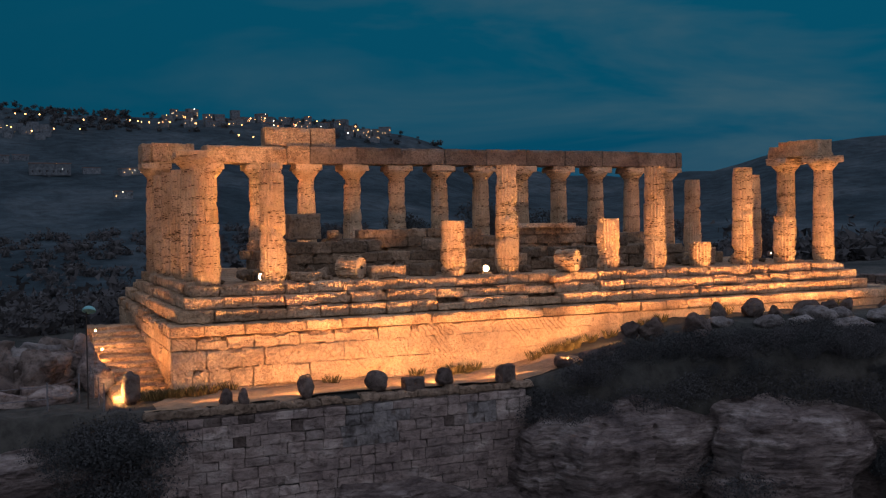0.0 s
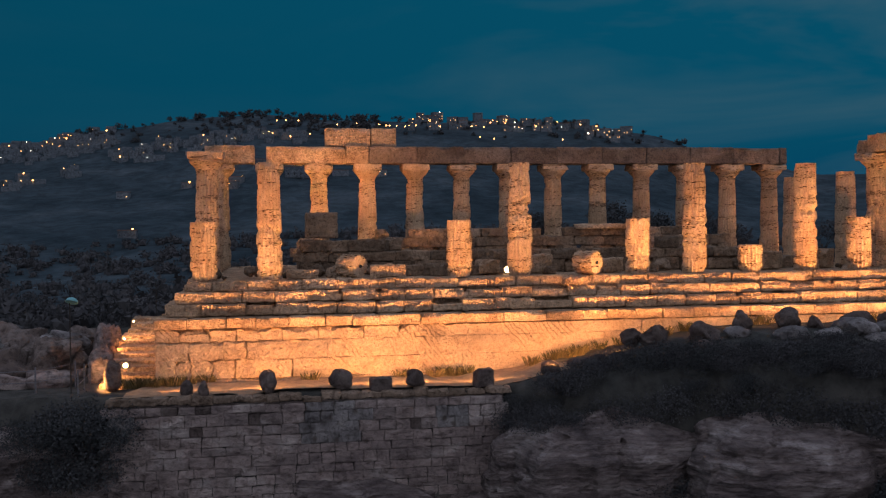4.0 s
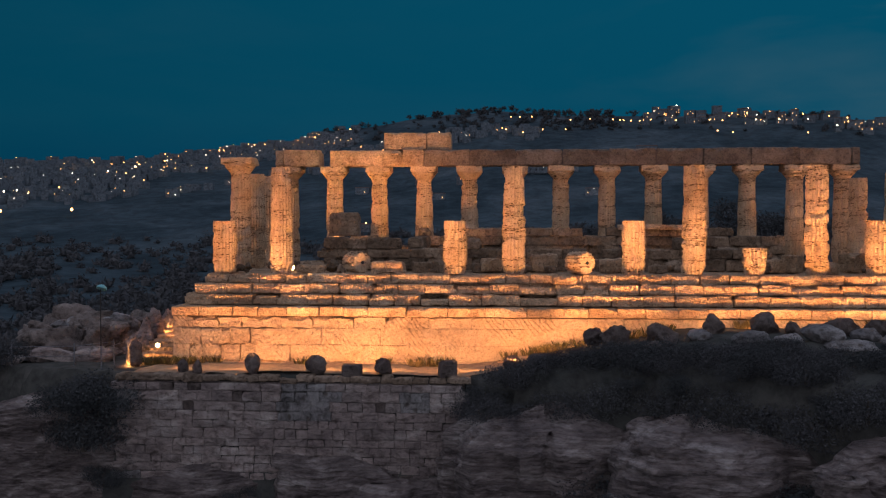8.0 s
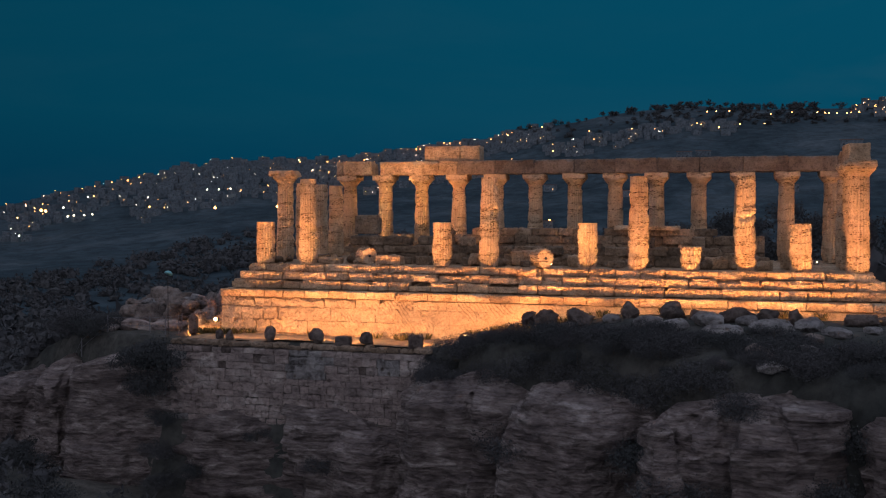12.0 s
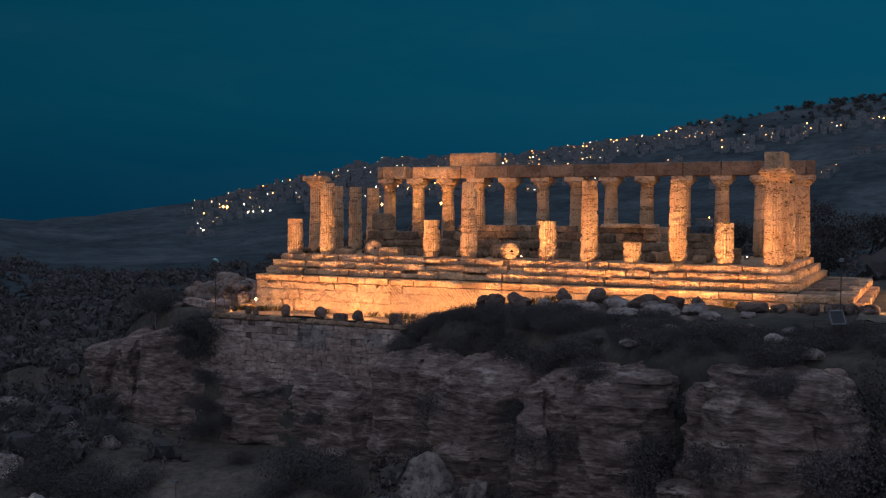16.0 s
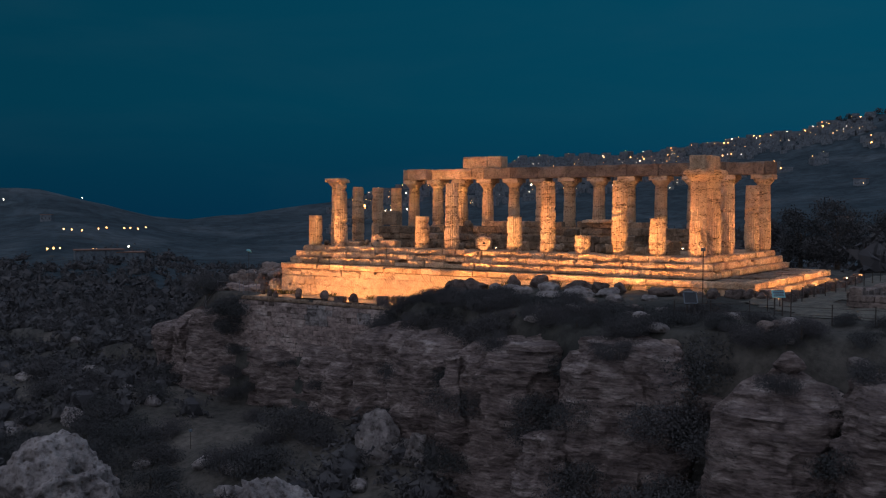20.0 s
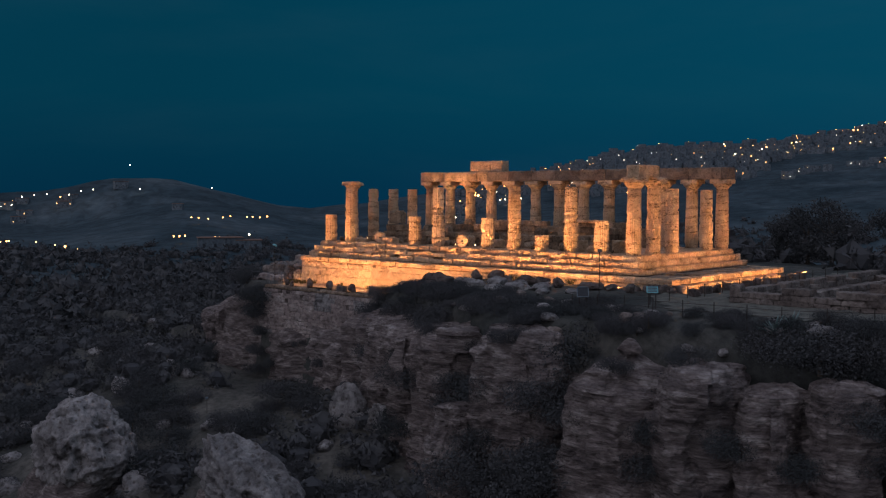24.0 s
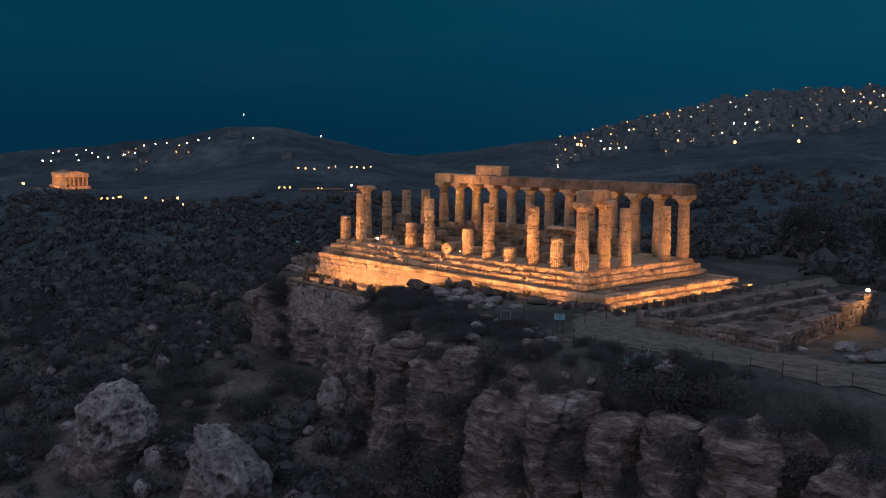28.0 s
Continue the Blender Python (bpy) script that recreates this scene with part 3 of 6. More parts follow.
def podium():
    wall = thing("podium_wall", 18.3, -2.0, -5.2, "tall podium wall of large ochre stone blocks with chiselled faces", "wall")
    rs = random.Random(11)
    part("core", box("core", 43.2, 0.6, 3.1, TUFF, 0.02), wall, (1.6, 0.2, 0.02))
    part("core", box("core", 0.6, 17.0, 3.1, TUFF, 0.02), wall, (-19.7, 9.2, 0.02))
    part("core", box("core", 0.6, 17.0, 3.1, TUFF, 0.02), wall, (22.8, 9.2, 0.02))
    for z0, z1, lo, hi in ((-2.62, -2.07, 2.2, 3.6), (-3.46, -2.624, 2.6, 4.4), (-4.30, -3.464, 2.4, 4.4), (-5.1, -4.304, 2.8, 4.2)):
        x = -2.0
        while x < 41.2:
            w = min(rs.uniform(0.7, 1.5) if x < 1.2 else rs.uniform(lo, hi) * (0.7 if z1 > -2.1 else 1.0), 41.5 - x)
            near = x < (12 if z1 > -2.1 else 2.6)
            me = rough_box("wall_block", w - (0.014 if near else 0.001), 0.62, z1 - z0 - (0.008 if near else 0.0), PODIUM, rs.randint(0, 999), 0.022 if near else 0.010, 0.16, 4.5 if near else 3.0, False, 1.7 if near else 0.3)
            part("wall_block", me, wall, (x + w / 2 - 18.3, -0.10 + rs.uniform(-0.05, 0.03) * (1.0 if near else 0.2), z0 + 5.2), (0, 0, 0))
            x += w
        y = -1.7
        while y < 16.5:
            w = min(rs.uniform(1.2, 2.2), 17.5 - y)
            me = rough_box("wall_block", 0.6, w - 0.02, z1 - z0, TUFF, rs.randint(0, 999), 0.03)
            part("wall_block", me, wall, (-1.7 - 18.3, y + w / 2 + 2.0, z0 + 5.2))
            y += w


podium()


def shaft_drum(r_of_z, z0, z1, phase, seed, wear, foot=False, step=0.075, seam=0.010):
    seg = 120
    rings = max(4, int((z1 - z0) / step))
    zz = z0 + (z1 - z0) * np.linspace(0, 1, rings + 1)
    T, Z = np.meshgrid(np.arange(seg) / seg * 2 * math.pi, zz)
    T, Z = T.ravel(), Z.ravel()
    R = r_of_z(Z)
    C, S = np.cos(T), np.sin(T)
    fl = np.abs(np.sin(10 * (T + phase)))
    p = np.stack([C * 0.7 + seed * 2.3, S * 0.7, Z * 0.55], 1)
    worn = np.clip(0.30 + 1.1 * vn(p * 1.6), 0, 1) * wear
    r = R * (1 - 0.15 * (fl ** 0.75) * (1 - 0.85 * worn))
    r -= 0.050 * worn * (1 + vn(p * 5)) + 0.020 * (vn(p * 11) + 0.7 * vn(p * 21)) * (0.3 + worn)
    # slanting beds of soft stone washed out into grooves and rows of pits
    slant = Z + 0.22 * np.cos(T + seed) + 0.10 * vn(p * 2)
    bed = np.clip(vn(np.stack([C * 0.5 + seed, S * 0.5, slant * 3.1], 1)) - 0.14, 0, 1)
    cell = np.clip(vn(np.stack([C * 3.4 + seed, S * 3.4, slant * 8.5], 1)) + 0.25, 0, 1.2)
    r -= wear * (0.16 * bed + 0.46 * bed * cell)
    lone = np.clip(vn(np.stack([C * 4.2 + seed, S * 4.2, Z * 6.5], 1)) - 0.52, 0, 1)
    r -= 0.22 * lone * wear
    edge = np.minimum(Z - z0, z1 - Z)
    r -= seam * np.exp(-(edge / 0.03) ** 2) * (1.0 + 1.0 * vn(p * 6))
    if foot:
        # the foot is eaten away, more on one side
        side = np.clip(0.75 + 0.8 * vn(np.stack([C * 0.8 + seed * 1.7, S * 0.8, 0 * T], 1)), 0.1, 1.5)
        chip = np.clip((0.30 + 0.35 * side - Z) / (0.30 + 0.35 * side), 0, 1)
        r -= chip ** 1.6 * 0.24 * side * wear * (1 + 0.35 * vn(p * 7))
    v = np.stack([C * r, S * r, Z], 1)
    i = np.arange(rings * seg).reshape(rings, seg)
    k = np.roll(i, -1, axis=1)
    faces = np.stack([i, k, k + seg, i + seg], -1).reshape(-1, 4).tolist()
    # end faces on rims of their own, so that the shaft's shading runs on
    n = len(v)
    v = np.concatenate([v, v[:seg], v[rings * seg:]])
    faces.append(list(range(n, n + seg))[::-1])
    faces.append(list(range(n + seg, n + 2 * seg)))
    return v, faces


def column(x, y, height, capital, seed, label, wear=0.6):
    ob = thing("column", x, y, 0.0, label, "column", "columns of the temple")
    rs = random.Random(seed)
    shaft = height - 0.92 if capital else height
    z, k = 0.0, 0
    cuts = [0.0]
    if shaft > 2:
        cuts.append(rs.uniform(0.95, 1.25))
    while shaft - cuts[-1] > 1.9:
        cuts.append(cuts[-1] + rs.uniform(1.15, 1.5))
    cuts.append(shaft)
    for a, b in zip(cuts, cuts[1:]):
        v, f = shaft_drum(lambda q: 0.665 - 0.0205 * q - 0.0002 * q * q, a, b - 0.002, 0.0, seed, wear, a == 0, 0.075 if y < 1 else 0.11, 0.014 if a < 0.9 < b and seed % 3 else 0.003)
        part("drum", mesh_of("drum", v, f, TUFF_COL, True), ob)
        k += 3
    if capital:
        prof = [(0.535, 0.0), (0.535, 0.06), (0.565, 0.09), (0.60, 0.14), (0.70, 0.25), (0.80, 0.36), (0.855, 0.45), (0.865, 0.50), (0.82, 0.52)]
        seg = 40
        V, F = [], []
        for r, zz in prof:
            for j in range(seg):
                t = j / seg * 2 * math.pi
                V.append((r * math.cos(t), r * math.sin(t), zz))
        V = np.array(V)
        q = V * 1.5 + seed
        V *= (1 + wear * 0.05 * (vn(q * 1.5) + vn(q * 4)))[:, None] * (1, 1, 0) + np.array((0, 0, 1))
        for i in range(len(prof) - 1):
            for j in range(seg):
                n = (j + 1) % seg
                F.append((i * seg + j, i * seg + n, (i + 1) * seg + n, (i + 1) * seg + j))
        n = len(V)
        V = np.concatenate([V, V[:seg], V[n - seg:]])
        F.append(tuple(range(n, n + seg))[::-1])
        F.append(tuple(range(n + seg, n + 2 * seg)))
        cap = part("capital", mesh_of("capital", V, F, TUFF_COL, True), ob, (0, 0, shaft))
        part("abacus", rough_box("abacus", 1.72, 1.72, 0.40, TUFF_COL, seed, 0.05 * (0.6 + wear), 0.22, 1.2), cap, (0, 0, 0.515))
    return ob


HEIGHT = {"full": (6.4, True), "tall": (5.55, False), "stub": (2.75, False), "low": (1.36, False)}
WORDS = {
    "full": "complete fluted Doric column of ochre tuff with capital",
    "tall": "tall broken fluted column of ochre tuff without capital",
    "stub": "half-height stump of a fluted tuff column",
    "low": "low single-drum stump of a tuff column",
}
SOUTH = {1: "stub", 2: "tall", 5: "stub", 6: "tall", 8: "stub", 9: "tall", 10: "low", 11: "tall", 12: "stub", 13: "full"}
for i, kind in SOUTH.items():
    h, cap = HEIGHT[kind]
    column((i - 1) * SX, 0, h - (0.1 if i == 13 else 0), cap, 10 + i, WORDS[kind], 0.45 if i == 13 else 0.8 if kind == "tall" else 0.6)
for i in range(1, 14):
    column((i - 1) * SX, LY, 6.4, True, 40 + i, WORDS["full"] + " under the architrave", 0.45)
for i, kind, h in ((2, "full", 6.25), (3, "tall", 5.5), (4, "tall", 5.5), (5, "tall", 5.5)):
    column(0, (i - 1) * SY, h, kind == "full", 70 + i, WORDS[kind], 0.6)
for i, kind, h in ((2, "full", 6.35), (3, "tall", 5.45), (5, "tall", 5.4)):
    column(LX, (i - 1) * SY, h, kind == "full", 80 + i, WORDS[kind], 0.6)


def entablature():
    ob = thing("architrave", 18.3, LY, 6.4, "long row of heavy stone architrave blocks on the rear colonnade", "architrave")
    rs = random.Random(5)
    edges = [-0.85, -0.28, 2.15, 2.85, 7.75] + [9.2 + SX * k for k in range(9)] + [36.9, 37.45]
    for a, b in zip(edges, edges[1:]):
        if abs(a - 2.15) < 0.01:
            continue
        for yy in (-0.45, 0.45):
            h = rs.uniform(1.04, 1.10)
            # beams beyond the brightly lit stretch take the dimmed stone colour
            part("beam", rough_box("beam", b - a - 0.03, 0.86, h, TUFF if b < 10.5 else DIM_GREY_TUFF, rs.randint(0, 999), 0.03, 0.17, 2.0), ob, ((a + b) / 2 - 18.3, yy, 0.0))
    for a, b in ((6.5, 9.35), (9.38, 11.0)):
        part("frieze_block", rough_box("frieze_block", b - a - 0.02, 1.3, 1.14, TUFF, rs.randint(0, 999), 0.05, 0.25), ob, ((a + b) / 2 - 18.3, 0.1, 1.10))
    frag = thing("architrave_fragment", LX, SY / 2, 6.33, "worn architrave block bridging two corner capitals", "architrave")
    part("beam", rough_box("beam", 1.15, 3.3, 0.98, TUFF, 31, 0.06, 0.2, 1.8, False, 0.35), frag, (-0.05, -0.1, 0.0))
    part("beam", rough_box("beam", 0.7, 0.8, 0.75, TUFF, 37, 0.1, 0.2), frag, (-0.35, 1.95, 0.0))


entablature()


def cella():
    rs = random.Random(21)

    def wall(name, label, horizontal, fixed, lo, hi, tops, thick=0.85, z0=0.0):
        ob = thing(name, lo if horizontal else fixed, fixed if horizontal else lo, z0, label, "wall")
        course = 0
        z = 0.0
        while z < max(t for _, t in tops) - 0.1:
            h = (0.66, 0.52, 0.60, 0.50, 0.56, 0.5, 0.5, 0.5)[course % 8]
            p = lo - (0.4 if course % 2 else 0)
            while p < hi:
                w = min(rs.uniform(0.7, 2.6), hi - p)
                mid = p + w / 2
                top = np.interp(mid, [a for a, _ in tops], [t for _, t in tops])
                if z + h * 0.6 < top + rs.uniform(-0.25, 0.25) and w > 0.25 and mid > lo:
                    sx, sy = (w - 0.008, thick * rs.uniform(0.8, 1)) if horizontal else (thick * rs.uniform(0.8, 1), w - 0.008)
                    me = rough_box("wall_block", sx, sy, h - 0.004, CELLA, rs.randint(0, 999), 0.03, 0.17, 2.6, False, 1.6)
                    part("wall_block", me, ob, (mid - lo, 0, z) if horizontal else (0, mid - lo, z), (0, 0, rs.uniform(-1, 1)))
                p += w
            z += h
            course += 1

    wall("cella_wall", "low ruined side wall of the inner chamber, dark tuff blocks", True, 3.9, 4.6, 32.0,
         [(4.6, 1.9), (7, 1.9), (7.2, 1.4), (11, 1.5), (13, 1.9), (15, 1.0), (17, 1.4), (19, 0.9), (22, 1.3), (27, 1.4), (30, 0.9), (32, 0.5)])
    wall("cella_wall", "ruined rear side wall of the inner chamber, tuff blocks", True, 11.9, 4.6, 32.0,
         [(4.6, 1.4), (8.4, 1.5), (8.9, 2.15), (13, 2.15), (17, 2.15), (20, 2.2), (22, 2.2), (26.5, 2.2), (30, 2.2), (32, 1.8)])
    wall("cella_wall", "cross wall at the chamber's end, stacked tuff blocks", False, 5.0, 4.3, 11.5, [(4.3, 1.9), (7, 1.8), (11.5, 1.4)])
    wall("cella_wall", "cross wall of the inner chamber, tuff blocks", False, 9.6, 4.3, 11.5, [(4.3, 1.4), (8, 1.7), (11.5, 2.1)])
    wall("cella_wall", "cross wall of the inner chamber, tuff blocks", False, 27.6, 4.3, 11.5, [(4.3, 1.0), (8, 1.5), (11.5, 2.1)])
    pier = thing("stone_pier", 5.7, 4.2, 1.9, "squared stone pier standing on the chamber wall", "pier")
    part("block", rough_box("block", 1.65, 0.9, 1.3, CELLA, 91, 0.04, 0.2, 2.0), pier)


cella()


def fallen():
    # fallen drums and blocks along the edge of the floor
    def drum(x, y, z, r, l, rz, label, seed):
        bm_v, f = shaft_drum(lambda q: r + 0 * q, 0, l, 0.3, seed, 0.9)
        ob = thing("fallen_drum", x, y, z, label, "column drum", "fallen drums")
        part("drum", mesh_of("drum", bm_v, f, TUFF_COL, True), ob, (0, -l / 2, r * 0.94), (-90, 0, 0))
        # dark disc in place of the dowel hole's shaded depth
        part("dowel_hole_disc", tube("dowel_hole_disc", 0.09, 0.09, 0.03, DARK_PANE, 10), ob, (0, -l / 2 - 0.012, r * 0.94), (90, 0, 0), "dark disc for a dowel hole")
        ob.matrix_world = pose(x, y, z, 0, 0, rz)

    drum(6.95, 0.4, 0.0, 0.60, 1.15, 42, "fallen column drum lying on its side", 3)
    drum(18.6, -0.35, 0.02, 0.62, 1.1, 38, "fallen fluted drum tipped on the temple edge", 5)
    slab = thing("stone_slab", 24.0, 11.6, 2.19, "long pale slab lying on the rear chamber wall", "stone slab")
    part("slab", rough_box("slab", 4.6, 0.9, 0.3, TUFF, 341, 0.03, 0.2, 1.5), slab)
    for k, (x, y, z, sx, sy, sz, rz) in enumerate((
            (4.6, 0.2, 0, 1.45, 0.8, 0.42, 3), (8.7, 0.1, 0, 1.7, 0.9, 0.6, -6), (17.8, -0.7, -0.46, 1.2, 0.8, 0.42, 5),
            (28.9, 2.2, 0, 1.1, 0.9, 0.7, 25), (30.0, 2.4, 0, 0.9, 0.8, 0.9, 50), (31.6, 1.6, 0, 0.9, 0.7, 0.5, 12),
            (14.0, 2.0, 0, 1.1, 0.8, 0.7, 9), (16.9, 2.4, 0, 1.3, 0.8, 0.9, -14), (20.6, 2.2, 0, 1.4, 0.8, 0.7, 20), (33.3, 3.2, 0, 1.2, 1.0, 1.0, 40))):
        ob = thing("stone_block", x, y, z, "loose broken tuff block lying on the temple floor", "stone block", "loose blocks", "", rz)
        part("block", rough_box("block", sx, sy, sz, TUFF, 300 + k, 0.09, 0.2, 1.4), ob)


fallen()


def floor_rubble():
    rs = random.Random(44)
    for k in range(46):
        x, y = rs.uniform(-0.2, 35.5), rs.uniform(1.0, 3.2)
        c = rs.uniform(0.25, 0.75)
        if rs.random() < 0.45:
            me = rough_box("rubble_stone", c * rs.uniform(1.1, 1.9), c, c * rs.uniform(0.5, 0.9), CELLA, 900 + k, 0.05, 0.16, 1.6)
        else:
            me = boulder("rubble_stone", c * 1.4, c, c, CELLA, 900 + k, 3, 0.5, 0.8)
        ob = new("rubble_stone", me)
        ob.matrix_world = pose(x, y, -0.03, 0, 0, rs.uniform(0, 180))
        tagged(ob, "small broken stone lying on the temple floor", "stone", "floor rubble")


floor_rubble()


# ---- paths and ledge ----
def draped(name, mat, label, category, inside, x0, x1, y0, y1, step=0.5, lift=0.05):
    gx, gy = np.arange(x0, x1 + 1e-6, step), np.arange(y0, y1 + 1e-6, step)
    X, Y = np.meshgrid(gx, gy, indexing="ij")
    x, y = X.ravel(), Y.ravel()
    z = land(x, y) + lift + 0.10 * fbm(np.stack([x * 0.9, y * 0.9, 0 * x], 1), 3) + 0.02 * vn(np.stack([x * 3, y * 3, 0 * x], 1))
    nx, ny = len(gx), len(gy)
    keep = inside(x, y).reshape(nx, ny)
    i = np.arange(nx * ny).reshape(nx, ny)
    ok = keep[:-1, :-1] & keep[1:, :-1] & keep[1:, 1:] & keep[:-1, 1:]
    f = np.stack([i[:-1, :-1], i[1:, :-1], i[1:, 1:], i[:-1, 1:]], -1)[ok]
    me = bpy.data.meshes.new(name)
    me.from_pydata(np.stack([x, y, z], 1).tolist(), [], f.tolist())
    bm = bmesh.new()
    bm.from_mesh(me)
    bmesh.ops.delete(bm, geom=[v for v in bm.verts if not v.link_faces], context="VERTS")
    bm.to_mesh(me)
    bm.free()
    me.polygons.foreach_set("use_smooth", np.ones(len(me.polygons), bool))
    me.materials.append(mat)
    tagged(new(name, me), label, category, "", "structure")


def wob(x, y, s=0.35):
    return vn(np.stack([x * s, y * s, 0 * x + 9], 1))


draped("ledge", LEDGE_MAT, "ochre earth ledge along the podium foot", "ledge",
       lambda x, y: (y > -5.86 + 0.10 * wob(x, y)) & (x > -3.3 + 0.6 * wob(x, y)) & (x < 17 + wob(x, y)), -4.0, 20.0, -6.6, -1.9)
draped("gravel_path", PATH_MAT, "pale trodden gravel path past the ruins", "path",
       lambda x, y: (np.abs(y - np.interp(x, [42, 46, 52, 60, 66, 74, 84], [-4.5, -8.5, -11.0, -11.4, -11.0, -9.5, -9.0])) < np.interp(x, [42, 46, 52, 62, 84], [3.2, 4.6, 3.8, 3.2, 4.0]) + 1.2 * wob(x, y) + 0.5 * wob(x * 3, y * 3)),
       42.0, 84.0, -16.0, 0.0, 0.3)
draped("gravel_path", PATH_MAT, "pale trodden path before the temple's entrance front", "path",
       lambda x, y: (x > 43.6 + 0.4 * wob(x, y)) & (x < 47.6 + 0.8 * wob(x, y)), 43.0, 49.0, -5.0, 30.0)


# ---- cliff ----
def cliff_rock(cx, cy, hx, hy, top, bottom, seed, lean=0.0, dome=0.24, label="weathered layered sandstone cliff rock", mat=None, power=2.5, bedding=1.0, crag=1.0, tilt=0.0):
    seg, rings, caps = 112, max(14, int((top - bottom) / 0.17)), 9
    th = np.arange(seg) / seg * 2 * math.pi
    c, s = np.cos(th), np.sin(th)
    k = 1 / (np.abs(c) ** power + np.abs(s) ** power) ** (1 / power)
    V = []
    for i in range(rings + caps + 1):
        if i <= rings:
            z = bottom + (top - bottom) * i / rings
            f = 1.10 - 0.14 * (i / rings)
            if i > rings - 4:
                f -= 0.035 * (i - rings + 4) * dome * 4
        else:
            u = (i - rings) / caps
            z = top + dome * (hx + hy) * 0.35 * (1 - (1 - u) ** 2)
            f = (0.96 - 0.105 * dome * 4) * (1 - u) ** 0.8
        x, y = hx * k * c * f, hy * k * s * f - lean * (top - z) * 0.12
        V.append(np.stack([x, y, np.full(seg, z)], 1))
    v = np.concatenate(V)
    p = v + (cx, cy, 0)
    out = np.stack([np.tile(c, rings + caps + 1), np.tile(s, rings + caps + 1), 0 * v[:, 0]], 1)
    body = np.clip((rings + caps + 1 - np.repeat(np.arange(rings + caps + 1), seg)) / (caps + 1), 0, 1)
    q = p + seed * 5.3
    warp = 0.5 * vn(q * 0.25)
    zb = q[:, 2] + warp
    layer = np.floor(zb / 0.62 + 0.5 * vn(np.stack([0 * zb, 0 * zb, zb * 0.5], 1)))
    group = np.floor(zb / 2.4 + 0.3 * vn(q * 0.4))
    ang = np.arctan2(out[:, 1], out[:, 0]) * (hx + hy) * 0.5
    sect = np.floor(ang / 1.3 + group * 0.37 + 0.35 * vn(q * 0.8))
    huge = np.floor(ang / 3.1 + 0.4 * vn(q * 0.3))

    def pick(a, b, c):
        return PERM[a.astype(int) & 63, b.astype(int) & 63, c % 64] - 0.5

    bed = pick(layer, sect, seed) * 0.17 + pick(layer, huge, seed + 9) * 0.22
    joint = pick(group, sect, seed + 21) * 0.5 + pick(huge, huge, seed + 33) * 1.4
    fine = vn(np.stack([q[:, 0] * 0.9, q[:, 1] * 0.9, zb * 5.2], 1))
    d = (bed * bedding + joint * crag) * 0.9 + 0.65 * crag * fbm(q * 0.33, 3) + 0.07 * fine + 0.10 * vn(q * 2.7) + 0.05 * vn(q * 6)
    v = v + out * (d * body)[:, None]
    v[:, 2] += tilt * (v[:, 0] / hx) * np.clip((v[:, 2] - bottom) / (top - bottom), 0, 1)
    v[:, 2] += (1 - body) * (0.5 * fbm(q * 0.55, 3) + 0.5 * pick(np.floor(q[:, 0] / 1.1), np.floor(q[:, 1] / 1.0), seed)) * 1.3
    F = []
    for i in range(rings + caps):
        a, b = i * seg, (i + 1) * seg
        for j in range(seg):
            n = (j + 1) % seg
            F.append((a + j, a + n, b + n, b + j))
    F.append(tuple(range((rings + caps) * seg, (rings + caps + 1) * seg)))
    v[:, 2] -= bottom
    ob = new("cliff_rock", mesh_of("cliff_rock", v, F, mat or CLIFF, False))
    ob.location = (cx, cy, bottom)
    tagged(ob, label, "cliff", "cliff rocks")
    return ob


for args in (
        (-13.6, -1.4, 2.5, 3.2, -7.4, -17, 1), (-17.5, 1.5, 4.0, 3.6, -8.6, -17, 3),
        (4.5, -4.6, 9.4, 2.5, -8.9, -17, 5), (11.5, -5.3, 4.4, 2.9, -9.4, -17, 21),
        (16.8, -8.0, 4.2, 3.6, -6.1, -17, 6), (22.6, -11.0, 4.0, 3.8, -5.9, -18, 7), (26.9, -16.2, 0.8, 0.9, -6.1, -18, 8),
        (30.5, -15.0, 4.0, 3.2, -5.5, -19, 9), (39.0, -18.2, 3.5, 2.9, -4.9, -20, 10), (35.8, -20.6, 1.7, 1.9, -9.3, -20, 11),
        (48.3, -19.7, 3.1, 3.0, -5.75, -20, 12, 0.0, 0.45), (53.9, -20.6, 2.2, 2.6, -4.5, -20, 13), (57.5, -20.2, 1.7, 2.2, -5.6, -20, 14),
        (60.6, -19.0, 1.6, 2.2, -5.0, -20, 15), (65.6, -16.9, 4.0, 3.4, -4.9, -20, 16), (73.5, -17.4, 4.2, 3.8, -5.2, -20, 17),
        (82.0, -20.0, 4.5, 4.0, -5.0, -20, 18), (44.0, -15.6, 3.4, 2.6, -6.4, -18, 19), (34.6, -13.6, 3.4, 2.4, -6.6, -18, 20)):
    cliff_rock(*args)
cliff_rock(-6.7, -3.35, 5.1, 2.4, -6.0, -17, 41, 0, 0.05, "flat-faced bastion of bedded rock beside the retaining wall", None, 7.0, 0.8, 0.22, 0.75)
cliff_rock(-3.7, -4.9, 1.3, 1.2, -7.2, -17, 43, 0, 0.05, "narrow rock rib between bastion and wall", None, 4.0, 0.8, 0.3)
cliff_rock(-8.9, -5.0, 2.3, 1.7, -11.6, -18, 42, 0, 0.05, "low rock ledge at the bastion's foot", None, 5.0, 0.8, 0.25)
cap = cliff_rock(39.6, -17.6, 2.9, 2.2, -4.0, -5.6, 33, 0, 0.10, "flat overhanging caprock ledge on the cliff")
cap = cliff_rock(31.6, -15.8, 2.2, 2.0, -4.7, -6.2, 34, 0, 0.10, "flat overhanging caprock ledge on the cliff")
